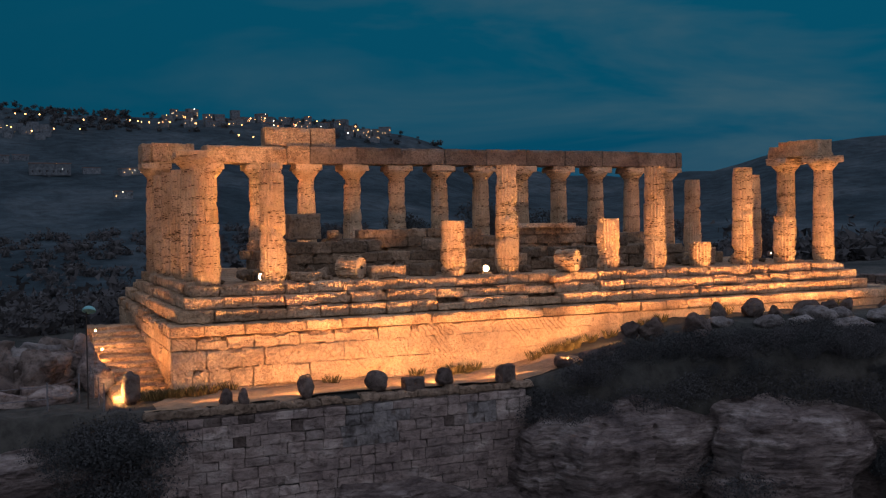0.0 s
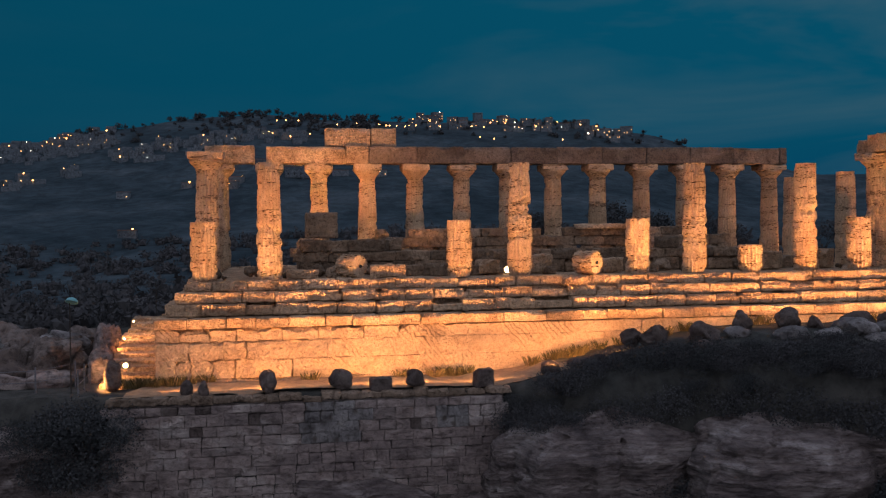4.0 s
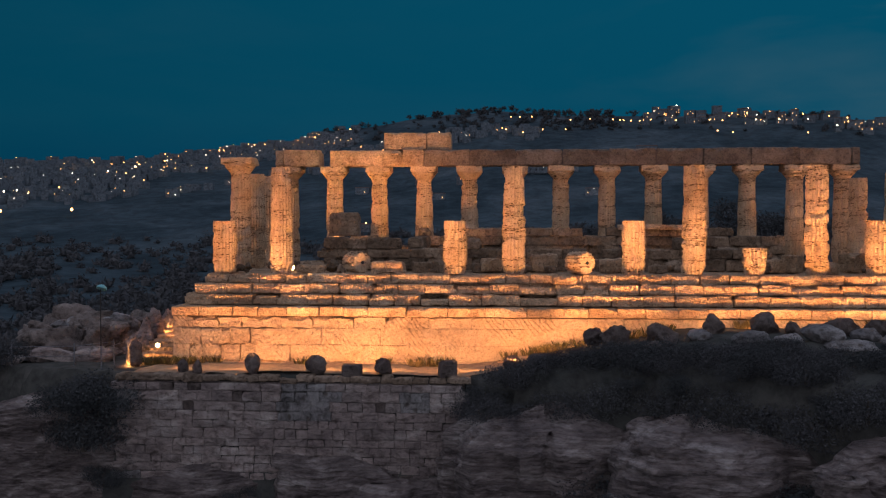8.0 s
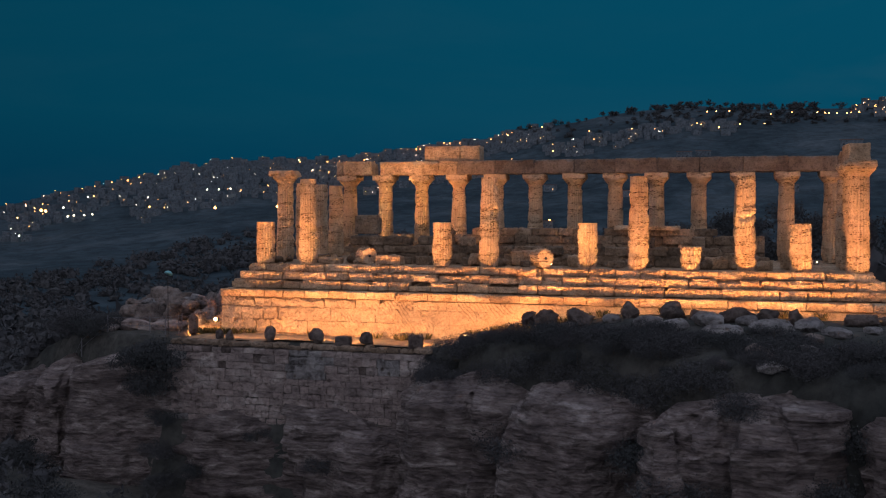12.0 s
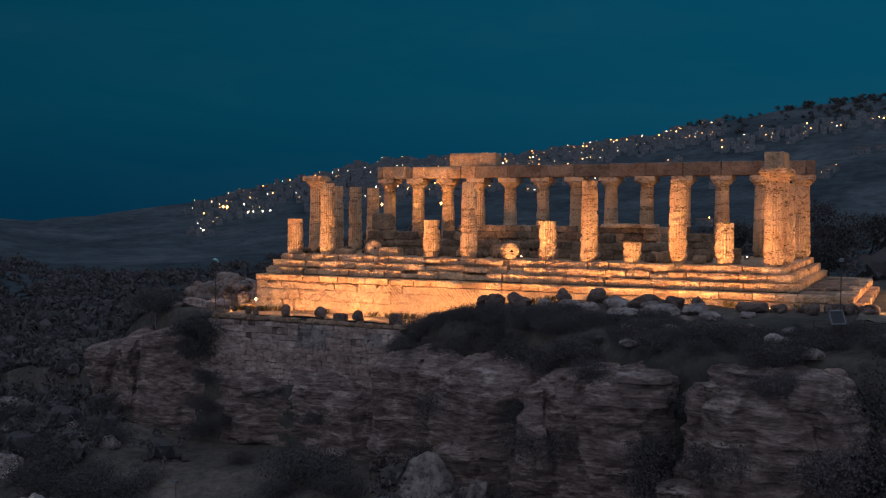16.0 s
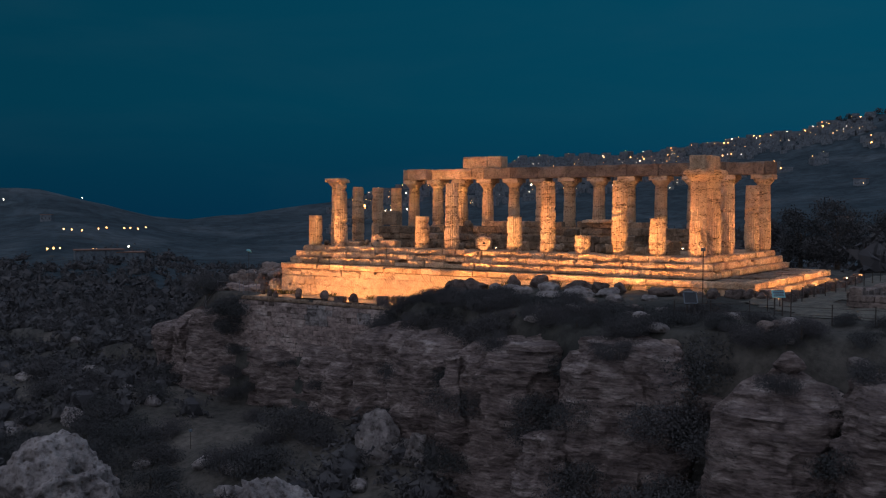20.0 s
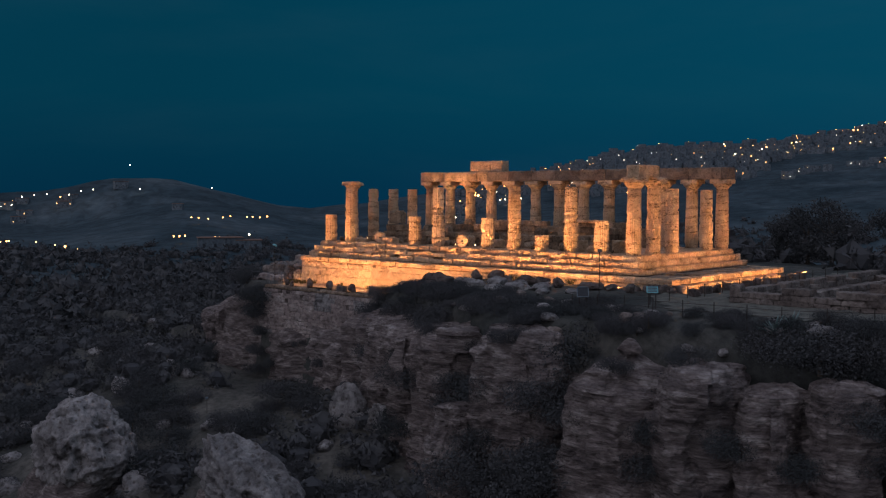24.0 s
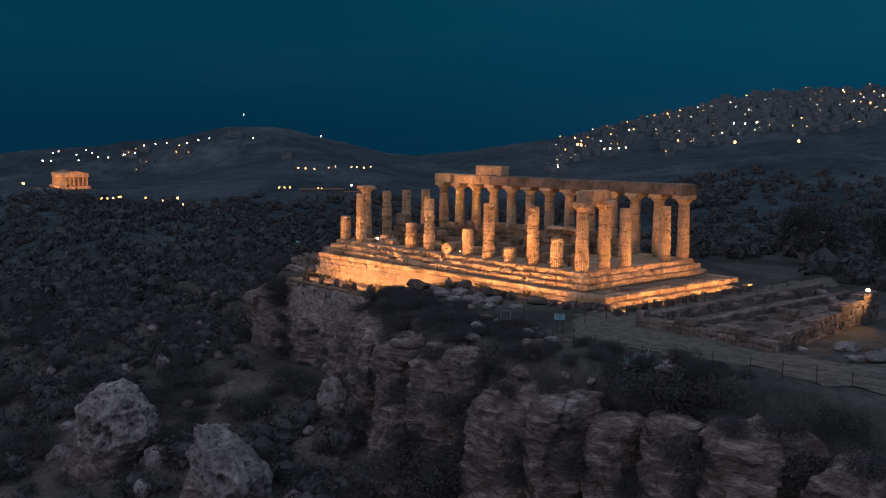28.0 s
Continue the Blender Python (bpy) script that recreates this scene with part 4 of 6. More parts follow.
knob = new("boulder", boulder("boulder", 1.6, 1.4, 1.3, CLIFF, 61))
knob.location = (48.8, -20.3, -4.6)
tagged(knob, "small rounded rock knob perched on the cliff", "rock")


def retaining_wall():
    ob = thing("retaining_wall", -3.4, -5.9, -9.4, "old dark rubble retaining wall below the temple ledge", "wall")
    rs = random.Random(8)
    part("core", box("core", 16.4, 0.8, 4.6, WALL_ROCK, 0.02), ob, (8.2, 0.42, 0.0))
    z = 0.0
    while z < 4.5:
        h = min(rs.uniform(0.34, 0.50), max(0.2, 4.68 - z))
        x = -rs.uniform(0, 0.4)
        while x < 16.3:
            w = rs.uniform(0.45, 1.05)
            spot = float(vn(np.array([[x * 0.42 + 3.3, 1.7, z * 0.55 + 2.1]]))[0])
            me = rough_box("stone", w - 0.005, 0.5, h - 0.005, PALE_ROCK if spot > 0.30 else DARK_STONE if rs.random() < 0.05 else WALL_ROCK, rs.randint(0, 999), 0.014, 0.2, 2.4)
            part("stone", me, ob, (x + w / 2, 0.04 + rs.uniform(-0.02, 0.02), z), (0, 0, rs.uniform(-2, 2)))
            x += w
        z += h
    x = -0.2
    while x < 16.2:
        w = rs.uniform(0.5, 1.1)
        part("coping_stone", rough_box("coping_stone", w + 0.02, rs.uniform(0.6, 0.8), rs.uniform(0.22, 0.36), PAVING, rs.randint(0, 999), 0.07, 0.13, 1.8), ob, (x + w / 2, 0.16 + rs.uniform(-0.03, 0.03), 4.62 + rs.uniform(-0.03, 0.04)), (rs.uniform(-4, 2), 0, rs.uniform(-4, 4)))
        x += w


retaining_wall()


# ---- boulders and kerb stones ----
def rock(x, y, z, sx, sy, sz, seed, label, mat=None, rz=0.0, **kw):
    ob = new("boulder", boulder("boulder", sx, sy, sz, mat or RUIN, seed, **kw))
    ob.matrix_world = pose(x, y, z, 0, 0, rz)
    return tagged(ob, label, "rock", "boulders")


def rock_outcrop(x, y, z, base, crown, at, slant, seed, holes, label):
    """A pale karst crown, ridged and eaten into round hollows, on a smoother brown base."""
    ob = thing("rock_outcrop", x, y, z, label, "rock")
    part("base", boulder("base", *base, CLIFF, seed, 5, 0.35, 0.7), ob, (0, 0, 0), (0, 0, 20), "brown bedded rock base")
    bm = bmesh.new()
    bmesh.ops.create_icosphere(bm, subdivisions=6, radius=1.0)
    v = np.array([q.co for q in bm.verts])
    faces = [[q.index for q in f.verts] for f in bm.faces]
    bm.free()
    r = np.random.RandomState(seed)
    q = v + seed * 1.3
    rad = 0.9 + 0.26 * vn(q * 1.1) + 0.20 * (0.5 - np.abs(vn(q * 2.1 + 5))) + 0.11 * (0.5 - np.abs(vn(q * 4.7 + 2))) + 0.05 * vn(q * 11) + 0.025 * vn(q * 23)
    for _ in range(holes):
        d = r.normal(size=3) * (1, 1, 0.6) + (0.35, -0.75, 0.35)
        d /= np.linalg.norm(d)
        a = np.arccos(np.clip(v @ d, -1, 1)) * (1 + 0.35 * vn(q * 5 + 8))
        w = r.uniform(0.07, 0.19)
        rad -= r.uniform(0.10, 0.24) * np.clip((w - a) / (0.35 * w), 0, 1)
    p = v * rad[:, None] * (crown[0] / 2, crown[1] / 2, crown[2] / 2)
    p[:, 2] += slant * p[:, 0]
    part("crown", mesh_of("crown", p, faces, PALE_ROCK, True), ob, at, (0, 0, 0), "pale limestone eaten into round hollows")
    return ob


def marker(x, y, w, d, h, k, flat, rz):
    me = rough_box("kerb_stone", w, d, h, DARK_STONE, 400 + k, 0.05, 0.14, 1.4) if flat else boulder("kerb_stone", w * 1.12, d * 1.2, h * 1.25, DARK_STONE, 400 + k, 3, 0.30, 0.75)
    ob = new("kerb_stone", me)
    ob.matrix_world = pose(x, y, gz(x, y) - 0.1, 0, 0, rz)
    tagged(ob, "squared dark marker stone hiding a floodlight" if flat else "rounded dark marker stone hiding a floodlight", "stone", "marker stones")


for k, (x, w, h, flat) in enumerate(((3.0, 0.80, 0.95, 0), (6.0, 0.95, 0.90, 0), (7.7, 0.95, 0.60, 1), (9.15, 0.90, 0.80, 0), (12.2, 0.85, 0.80, 1))):
    marker(x, -5.5, w, 0.55, h, k, flat, k * 7 - 12)
for x, y, sx, sy, sz, seed in ((-0.4, -5.6, 0.6, 0.5, 0.9, 3), (0.3, -5.6, 0.5, 0.5, 0.8, 4), (-3.7, -3.0, 0.8, 0.6, 1.5, 5), (15.2, -5.5, 1.0, 0.8, 0.7, 6), (16.6, -5.9, 1.5, 1.0, 0.6, 7)):
    rock(x, y, gz(x, y) - 0.1, sx, sy, sz, seed, "small dark boulder on the ledge", DARK_STONE)
for x, y, z, sx, sy, sz, seed in (
        (18.9, -5.6, -3.0, 1.0, 0.9, 1.0, 11), (20.0, -5.9, -3.1, 1.7, 1.3, 1.3, 12), (21.9, -6.6, -3.1, 2.2, 1.5, 1.5, 13), (21.4, -7.8, -3.3, 1.8, 1.2, 0.9, 14),
        (24.4, -5.2, -2.55, 1.1, 0.9, 1.1, 15), (26.7, -5.2, -2.7, 1.9, 1.4, 1.4, 16), (28.0, -5.3, -2.6, 0.9, 0.8, 0.9, 17),
        (30.0, -5.3, -2.7, 2.4, 1.5, 1.3, 18), (33.0, -5.3, -2.6, 1.0, 0.8, 1.1, 19), (31.6, -5.4, -2.6, 1.6, 1.2, 1.1, 20), (36.2, -5.4, -2.6, 2.1, 1.3, 0.9, 21),
        (37.7, -5.2, -2.6, 1.2, 1.0, 0.8, 22), (39.6, -5.2, -2.6, 1.0, 0.9, 0.9, 23)):
    rock(x, y, z, sx, sy, sz, seed, "large rounded dark boulder before the podium", DARK_STONE, seed * 31 % 90, facets=0.75)
for x, y, sx, sy, sz, seed in (
        (25.6, -7.6, 1.8, 1.3, 0.8, 31), (27.0, -8.4, 2.0, 1.4, 0.9, 32), (28.6, -7.6, 2.2, 1.6, 1.0, 33), (29.4, -9.0, 2.3, 1.5, 0.7, 34), (31.7, -9.0, 2.6, 1.7, 0.9, 35),
        (33.4, -8.0, 2.2, 1.5, 0.9, 36), (34.6, -9.6, 1.9, 1.3, 0.6, 37), (30.6, -7.0, 1.5, 1.1, 0.8, 38), (26.0, -9.6, 1.5, 1.0, 0.6, 39), (36.4, -8.2, 1.6, 1.1, 0.6, 40), (23.6, -6.4, 1.4, 1.0, 0.7, 41)):
    rock(x, y, gz(x, y) - 0.18, sx, sy, sz, seed, "pale flat-topped limestone boulder in the scrub", PALE_ROCK, seed * 47 % 180)
# rubble before the eastern landing and on the slope below it
rs = random.Random(91)
for k in range(14):
    x, y = rs.uniform(37.0, 43.2), rs.uniform(-4.4, -3.1)
    c = rs.uniform(0.5, 1.1)
    rock(x, y, gz(x, y) - 0.15, c * 1.4, c, c * rs.uniform(0.7, 1.0), 700 + k, "dark broken boulder before the eastern landing", DARK_STONE, rs.uniform(0, 180), sub=3, facets=0.8)
for k in range(34):
    x = rs.uniform(28, 62)
    y = rs.uniform(np.interp(x, CLIFF_X, CLIFF_Y) + 0.8, np.interp(x, [28, 40, 50, 62], [-9.0, -12.5, -15.4, -15.4]))
    c = rs.uniform(0.35, 1.1)
    rock(x, y, gz(x, y) - 0.12, c * 1.5, c, c * rs.uniform(0.5, 0.9), 740 + k, "small pale rock among the scrub of the slope", PALE_ROCK if k % 3 else RUIN, rs.uniform(0, 180), sub=3, facets=0.8)
# great boulders in the valley below
rock_outcrop(4.0, -30.3, -25.0, (11.6, 9.6, 11.0), (9.6, 8.4, 8.0), (0.2, 0.0, 8.9), 0.0, 51, 20, "huge pitted pale limestone boulder on a brown base in the valley")
rock_outcrop(25.6, -30.8, -22.7, (7.6, 6.4, 9.4), (8.4, 6.2, 6.0), (0.6, 0.2, 8.0), -0.42, 52, 9, "pointed pale boulder with a slanting top in the valley")
rock(28.6, -30.0, -19.4, 4.4, 4.0, 4.6, 53, "broken pale boulder beside a taller rock", PALE_ROCK, 10, sub=4, pits=0.10)
rock(-4.5, -33.0, -23.0, 4.5, 4.0, 4.0, 54, "rounded pale boulder in the valley", PALE_ROCK, 70, pits=0.12)
rock(10.2, -29.0, -19.6, 3.2, 2.8, 3.4, 55, "pale broken boulder leaning on a larger rock", PALE_ROCK, 30, pits=0.1)
rock(19.7, -15.8, -15.2, 3.4, 2.6, 5.4, 56, "wedge-shaped pale rock at the cliff foot", PALE_ROCK, 15, facets=0.8)
rock(22.8, -15.4, -15.4, 2.4, 2.0, 4.4, 57, "upright pale rock at the cliff foot", PALE_ROCK, 65, facets=0.8)
rs = random.Random(77)
for k in range(44):
    x, y = rs.uniform(-70, 30), rs.uniform(-34, -9)
    if x < -12 and rs.random() < 0.6:
        y = rs.uniform(-30, 12)
    s = rs.uniform(0.7, 2.4)
    rock(x, y, gz(x, y) - 0.25 * s, s * rs.uniform(0.9, 1.6), s * rs.uniform(0.8, 1.2), s * rs.uniform(0.7, 1.1), 100 + k, "pale boulder lying in dark scrub", PALE_ROCK, rs.uniform(0, 180), sub=3)
# rubble at the western end of the podium
for k in range(26):
    x, y = rs.uniform(-13.5, -4.4), rs.uniform(-3.0, 9.0)
    s = rs.uniform(0.5, 1.5)
    rock(x, y, gz(x, y) - 0.15 * s, s * 1.5, s, s * rs.uniform(0.6, 1.0), 170 + k, "tumbled stone of the western rubble heap", WALL_ROCK, rs.uniform(0, 180), sub=3)
for k, (x, y, sx, sy, sz) in enumerate(((-7.2, 1.2, 3.4, 2.8, 2.7), (-9.4, 0.4, 3.6, 2.6, 2.6), (-8.4, 3.8, 3.8, 3.2, 3.0), (-6.3, 4.6, 2.6, 2.6, 2.6), (-11.4, 2.2, 3.4, 2.6, 2.4), (-10.6, 5.4, 3.6, 3.0, 2.9))):
    rock(x, y, gz(x, y) - 0.3, sx, sy, sz, 160 + k, "large tumbled block of the western rubble bank", RUIN, k * 37, rough=0.75, facets=1.0)
for k in range(22):
    x, y = rs.uniform(-11.5, -6.0), rs.uniform(-0.4, 5.5)
    c = rs.uniform(0.5, 1.2)
    rock(x, y, gz(x, y) + rs.uniform(1.1, 1.5), c * 1.7, c, c * 0.8, 560 + k, "broken stone on top of the western rubble bank", RUIN if k % 3 else PALE_ROCK, rs.uniform(0, 180), sub=3, facets=0.9)
for k, (x, y, h) in enumerate(((-4.7, -0.6, 1.9), (-4.9, 1.4, 2.3), (-5.0, 3.4, 2.6), (-5.1, 6.0, 2.6), (-6.4, 3.4, 1.6))):
    ob = new("wall_stump", boulder("wall_stump", 1.1, 1.5, h, WALL_ROCK, 500 + k, 4, 0.6, 0.7))
    ob.matrix_world = pose(x, y, gz(x, y) - 0.1, 0, 0, 12 * k)
    tagged(ob, "ruined stump of a rough stone wall", "wall stump", "wall stumps")
for k, (x, y, l, rz, ry) in enumerate(((-8.6, -1.4, 2.6, 24, 14), (-10.2, -0.6, 2.2, -10, 5), (-8.2, 0.8, 1.6, 60, 0), (-11.6, 0.6, 2.4, 30, 9), (-7.2, -0.4, 1.3, 10, 0))):
    ob = new("stone_block", rough_box("stone_block", l, 0.8, 0.6, WALL_ROCK, 520 + k, 0.06, 0.25, 1.3))
    ob.matrix_world = pose(x, y, gz(x, y) + 0.05, 0, ry, rz)
    tagged(ob, "long squared stone lying in the rubble", "stone block", "tumbled blocks")


# ---- western stair and lamps ----
def west_stair():
    ob = thing("stone_stair", -3.3, -1.9, -4.6, "lit worn stone stair beside the podium", "stair")
    rs = random.Random(61)
    for k in range(11):
        h = 0.30 + k * 0.185
        part("step", rough_box("step", rs.uniform(2.3, 2.6), 1.3, h, TUFF, 600 + k, 0.035, 0.2, 1.5), ob, (0.12 + rs.uniform(-0.12, 0.12), k * 1.1, 0.0), (0, 0, rs.uniform(-4, 4)))


west_stair()


def floodlight(x, y, z, rz, label, r=0.13, s=1.0):
    ob = thing("floodlight", x, y, z, label, "floodlight", "floodlights", "", rz)
    part("bracket", box("bracket", 0.34, 0.05, 0.22, METAL, 0.01), ob, (0, 0.10, 0.0))
    hous = part("housing", box("housing", 0.30, 0.16, 0.26, METAL, 0.02), ob, (0, 0.02, 0.04))
    part("lens", ball("lens", r / s, GLOW_LENS, 2), hous, (0, -0.10, 0.14), (0, 0, 0), "glowing round lens")
    ob.scale = (s, s, s)


floodlight(15.2, 2.45, 0.0, 0, "small glowing floodlight on the temple floor", 0.18)
floodlight(3.0, 2.4, 0.0, 30, "small glowing floodlight on the temple floor", 0.16)
floodlight(34.6, 2.3, 0.3, 20, "small glowing floodlight on the temple floor", 0.035)
floodlight(18.9, 1.1, 0.0, 60, "small glowing floodlight behind a fallen drum", 0.04)
floodlight(-4.15, -2.4, -4.45, 0, "small glowing floodlight on the stair", 0.055, 0.5)
floodlight(-3.55, -0.3, -4.0, 0, "bright round floodlight on the stair", 0.12)
floodlight(-4.2, 4.0, -3.15, 0, "small glowing floodlight on the stair", 0.055, 0.5)
floodlight(-4.2, 7.4, -2.6, 0, "small glowing floodlight on the stair", 0.055, 0.5)
floodlight(42.9, 17.2, -2.4, 60, "small glowing floodlight by the eastern kerb", 0.10)
floodlight(58.9, 8.9, -0.12, 40, "glowing floodlight on the ruined altar wall", 0.17)
floodlight(47.2, 19.0, -2.3, 40, "small glowing floodlight by the path", 0.10)
lamp_strip("flood_altar", (60.6, 8.9, 0.15), (59.8, 0.0, -0.7), 0.4, 0.3, 120, 70)


def dome(name, r, h, mat):
    V, F, seg = [(0, 0, h)], [], 20
    for k in range(1, 6):
        a = k / 5 * math.pi / 2
        for q in range(seg):
            V.append((r * math.sin(a) * math.cos(q / seg * 2 * math.pi), r * math.sin(a) * math.sin(q / seg * 2 * math.pi), h * math.cos(a)))
    for q in range(seg):
        n = (q + 1) % seg
        F.append((0, 1 + q, 1 + n))
        for k in range(4):
            F.append((1 + k * seg + q, 1 + (k + 1) * seg + q, 1 + (k + 1) * seg + n, 1 + k * seg + n))
    F.append(tuple(range(1 + 4 * seg, 1 + 5 * seg))[::-1])
    return mesh_of(name, V, F, mat, False)


TEAL = plain_mat("teal_enamel", (0.16, 0.40, 0.42), 0.4, 0, 5, 0.1)


def lamp_pole(x, y, h, label, head=None):
    ob = thing("lamp_pole", x, y, gz(x, y) - 0.1, label, "lamp pole", "lamp poles")
    part("post", tube("post", 0.03, 0.022, h, WOOD, 10), ob)
    if head == "dish":
        part("shade", dome("shade", 0.27, 0.22, TEAL), ob, (0.1, -0.1, h - 0.1), (-25, 10, 0), "teal enamel dish shade")
    elif head:
        part("cap", box("cap", 0.22, 0.22, 0.2, PLASTER, 0.03), ob, (0, 0, h - 0.02), (0, 0, 0), "small pale head")


lamp_pole(-5.4, -3.25, -0.45 - gz(-5.4, -3.25), "thin dark pole with a teal dish lamp shade", "dish")
lamp_pole(-4.4, 19.5, -0.9 - gz(-4.4, 19.5), "thin dark pole with a small pale head", "cap")
lamp_pole(41.6, -12.6, 3.6, "thin dark lamp pole beside the sign", "cap")
lamp_pole(3.4, -18.0, 1.5, "short path lamp with a pale head in the valley", "cap")
lamp_pole(20.5, -28.0, 1.5, "short path lamp with a pale head in the valley", "cap")


def sign(x, y, z, rz, w, h, framed, label):
    g = gz(x, y) - 0.1
    ob = thing("sign", x, y, g, label, "sign", "signs", "", rz)
    for sx in (-w * 0.3, w * 0.3):
        part("post", tube("post", 0.04, 0.04, z - g, WOOD, 8), ob, (sx, 0.05, 0))
    part("board", box("board", w, 0.04, h, DARK_PANE if framed else SIGN_BLUE, 0.005), ob, (0, 0, z - g - 0.02), (-25, 0, 0))
    if framed:
        for sx in (-w / 2, w / 2):
            part("frame_bar", box("frame_bar", 0.06, 0.07, h, PLASTER, 0.005), ob, (sx, 0, z - g - 0.02), (-25, 0, 0))
        part("frame_bar", box("frame_bar", w, 0.07, 0.06, PLASTER, 0.005), ob, (0, -0.002, z - g - 0.04), (-25, 0, 0))
        part("frame_bar", box("frame_bar", w, 0.07, 0.06, PLASTER, 0.005), ob, (0, h * 0.42, z - g + h * 0.9), (-25, 0, 0))
    else:
        for k in range(4):
            part("text_bar", box("text_bar", w * (0.7 if k % 2 else 0.8), 0.012, 0.05, PLASTER, 0), ob, (0, -0.03 + 0.46 * (0.16 + 0.14 * k) * h, z - g + h * (0.14 + 0.2 * k)), (-25, 0, 0))


SIGN_BLUE = plain_mat("pale_blue_board", (0.17, 0.42, 0.45), 0.5, 0, 5, 0.1)
sign(41.7, -14.7, -1.95, 40, 0.75, 0.65, True, "framed dark notice board on two posts")
sign(46.3, -13.6, -1.45, 40, 0.75, 0.45, False, "pale blue information panel with unreadable lines")


# ---- fences ----
def fence(points, label, height=1.0, gap=2.0, rails=(0.85, 0.45), mat=WOOD, thick=0.035):
    ob = thing("fence", points[0][0], points[0][1], gz(*points[0]), label, "fence")
    x0, y0, z0 = ob.location
    tops = []
    for (ax, ay), (bx, by) in zip(points, points[1:]):
        n = max(1, int(math.hypot(bx - ax, by - ay) / gap))
        for k in range(n + (1 if (bx, by) == points[-1] else 0)):
            x, y = ax + (bx - ax) * k / n, ay + (by - ay) * k / n
            tops.append((x, y, gz(x, y)))
    post = tube("post", thick, thick * 0.9, height + 0.2, mat, 8)
    for x, y, z in tops:
        part("post", post, ob, (x - x0, y - y0, z - z0 - 0.15))
    for a, b in zip(tops, tops[1:]):
        for r in rails:
            d = Vector(b) - Vector(a)
            rail = new("rail", tube("rail", 0.014, 0.014, d.length, mat, 6))
            rail.parent = ob
            rail.matrix_basis = Matrix.Translation((a[0] - x0, a[1] - y0, a[2] - z0 + r)) @ d.to_track_quat("Z", "Y").to_matrix().to_4x4()


fence([(40.5, -14.2), (47.5, -15.6), (56, -16.2), (63, -14.6), (84, -13.2)], "low wooden post and rail fence along the path")
fence([(45.2, -12.0), (45.0, -4.0), (45.2, 4.0), (45.6, 20.0)], "row of short dark posts before the temple front", 0.9, 2.4, (0.7,))
fence([(-4.9, -4.4), (-5.0, -1.0), (-4.9, 8.0)], "thin metal handrail beside the stair", 1.1, 1.6, (1.0, 0.5), METAL, 0.035)
fence([(-16, -0.5), (-10.5, -2.4), (-6.9, -3.0), (-5.6, -1.2)], "thin pale metal railing at the cliff edge", 1.1, 2.2, (1.0, 0.5), METAL, 0.04)
for k in range(12):
    y = -4.2 + k * 1.75
    marker(44.3, y, 0.6, 0.75 + 0.1 * (k % 3), 0.62 + 0.09 * (k % 4), 20 + k, k % 5 != 2, k * 13 % 40 - 20)


# ---- ruined altar ----
def altar():
    rs = random.Random(14)
    ob = thing("ruined_altar", 54.2, 6.0, -2.7, "low ruined altar of dark stone courses, partly collapsed", "ruin")

    def row(xa, ya, xb, yb, h, thick, zb=0.0, rise=0.0):
        L = math.hypot(xb - xa, yb - ya)
        rz = math.degrees(math.atan2(yb - ya, xb - xa))
        z = zb
        while z < h + rise:
            hh = rs.uniform(0.34, 0.46)
            p = 0.0
            while p < L:
                w = min(rs.uniform(0.7, 1.6), L - p + 0.1)
                if z + hh * 0.5 < (h + rise * p / L) * rs.uniform(0.92, 1.1):
                    me = rough_box("course_block", w - 0.006, thick * rs.uniform(0.85, 1), hh - 0.004, RUIN, rs.randint(0, 999), 0.022, 0.2, 2.2)
                    t = (p + w / 2) / L
                    part("course_block", me, ob, (xa + (xb - xa) * t - 54.2, ya + (yb - ya) * t - 6.0, z), (0, 0, rz + rs.uniform(-2, 2)))
                p += w
            z += hh

    part("core", rough_box("core", 10.6, 20.0, 0.34, DARK_STONE, 5, 0.10, 0.7, 1.0), ob, (0.2, -1.6, 0.0), (0, 0, 0), "earth-filled altar core")
    row(48.6, -7.0, 61.0, -7.6, 1.35, 1.0)
    row(48.6, -6.2, 48.9, 20.0, 1.0, 0.9)
    row(60.6, -7.2, 59.0, 9.6, 1.45, 1.1, 0.0, 1.2)
    row(58.4, -2.0, 57.4, 9.5, 1.2, 0.9, 0.0, 0.7)
    row(54.0, 4.0, 58.0, 4.0, 1.1, 0.8)
    row(48.9, 19.8, 57.0, 9.8, 0.9, 0.9)
    row(50.2, -5.4, 50.4, 19.5, 0.5, 0.7)
    row(51.8, -5.0, 52.0, 19.5, 0.7, 0.7)
    row(53.4, -4.4, 53.6, 19.5, 0.5, 0.7)
    row(50.0, -4.2, 59.5, -4.6, 0.7, 0.8)


altar()
rs = random.Random(15)
for k in range(22):
    x, y = rs.uniform(61.5, 72), rs.uniform(-8.0, 4.0)
    s = rs.uniform(0.6, 1.5)
    rock(x, y, gz(x, y) - 0.12, s * 1.6, s, s * 0.7, 800 + k, "pale fallen block heaped beside the altar", PALE_ROCK, rs.uniform(0, 180), sub=3, facets=0.8)


def path_wall():
    ob = thing("path_wall", 63.0, -14.9, -4.2, "dark rubble wall holding up the gravel path", "wall")
    rs = random.Random(16)
    for k in range(4):
        p = -rs.uniform(0, 0.5)
        while p < 24:
            w = rs.uniform(0.6, 1.2)
            part("stone", rough_box("stone", w - 0.01, 0.6, 0.42, WALL_ROCK, rs.randint(0, 999), 0.03, 0.25, 1.4), ob, (p + w / 2, 0.06 * (p + w / 2) + rs.uniform(-0.04, 0.04), k * 0.42), (0, 0, 3.4))
            p += w


path_wall()


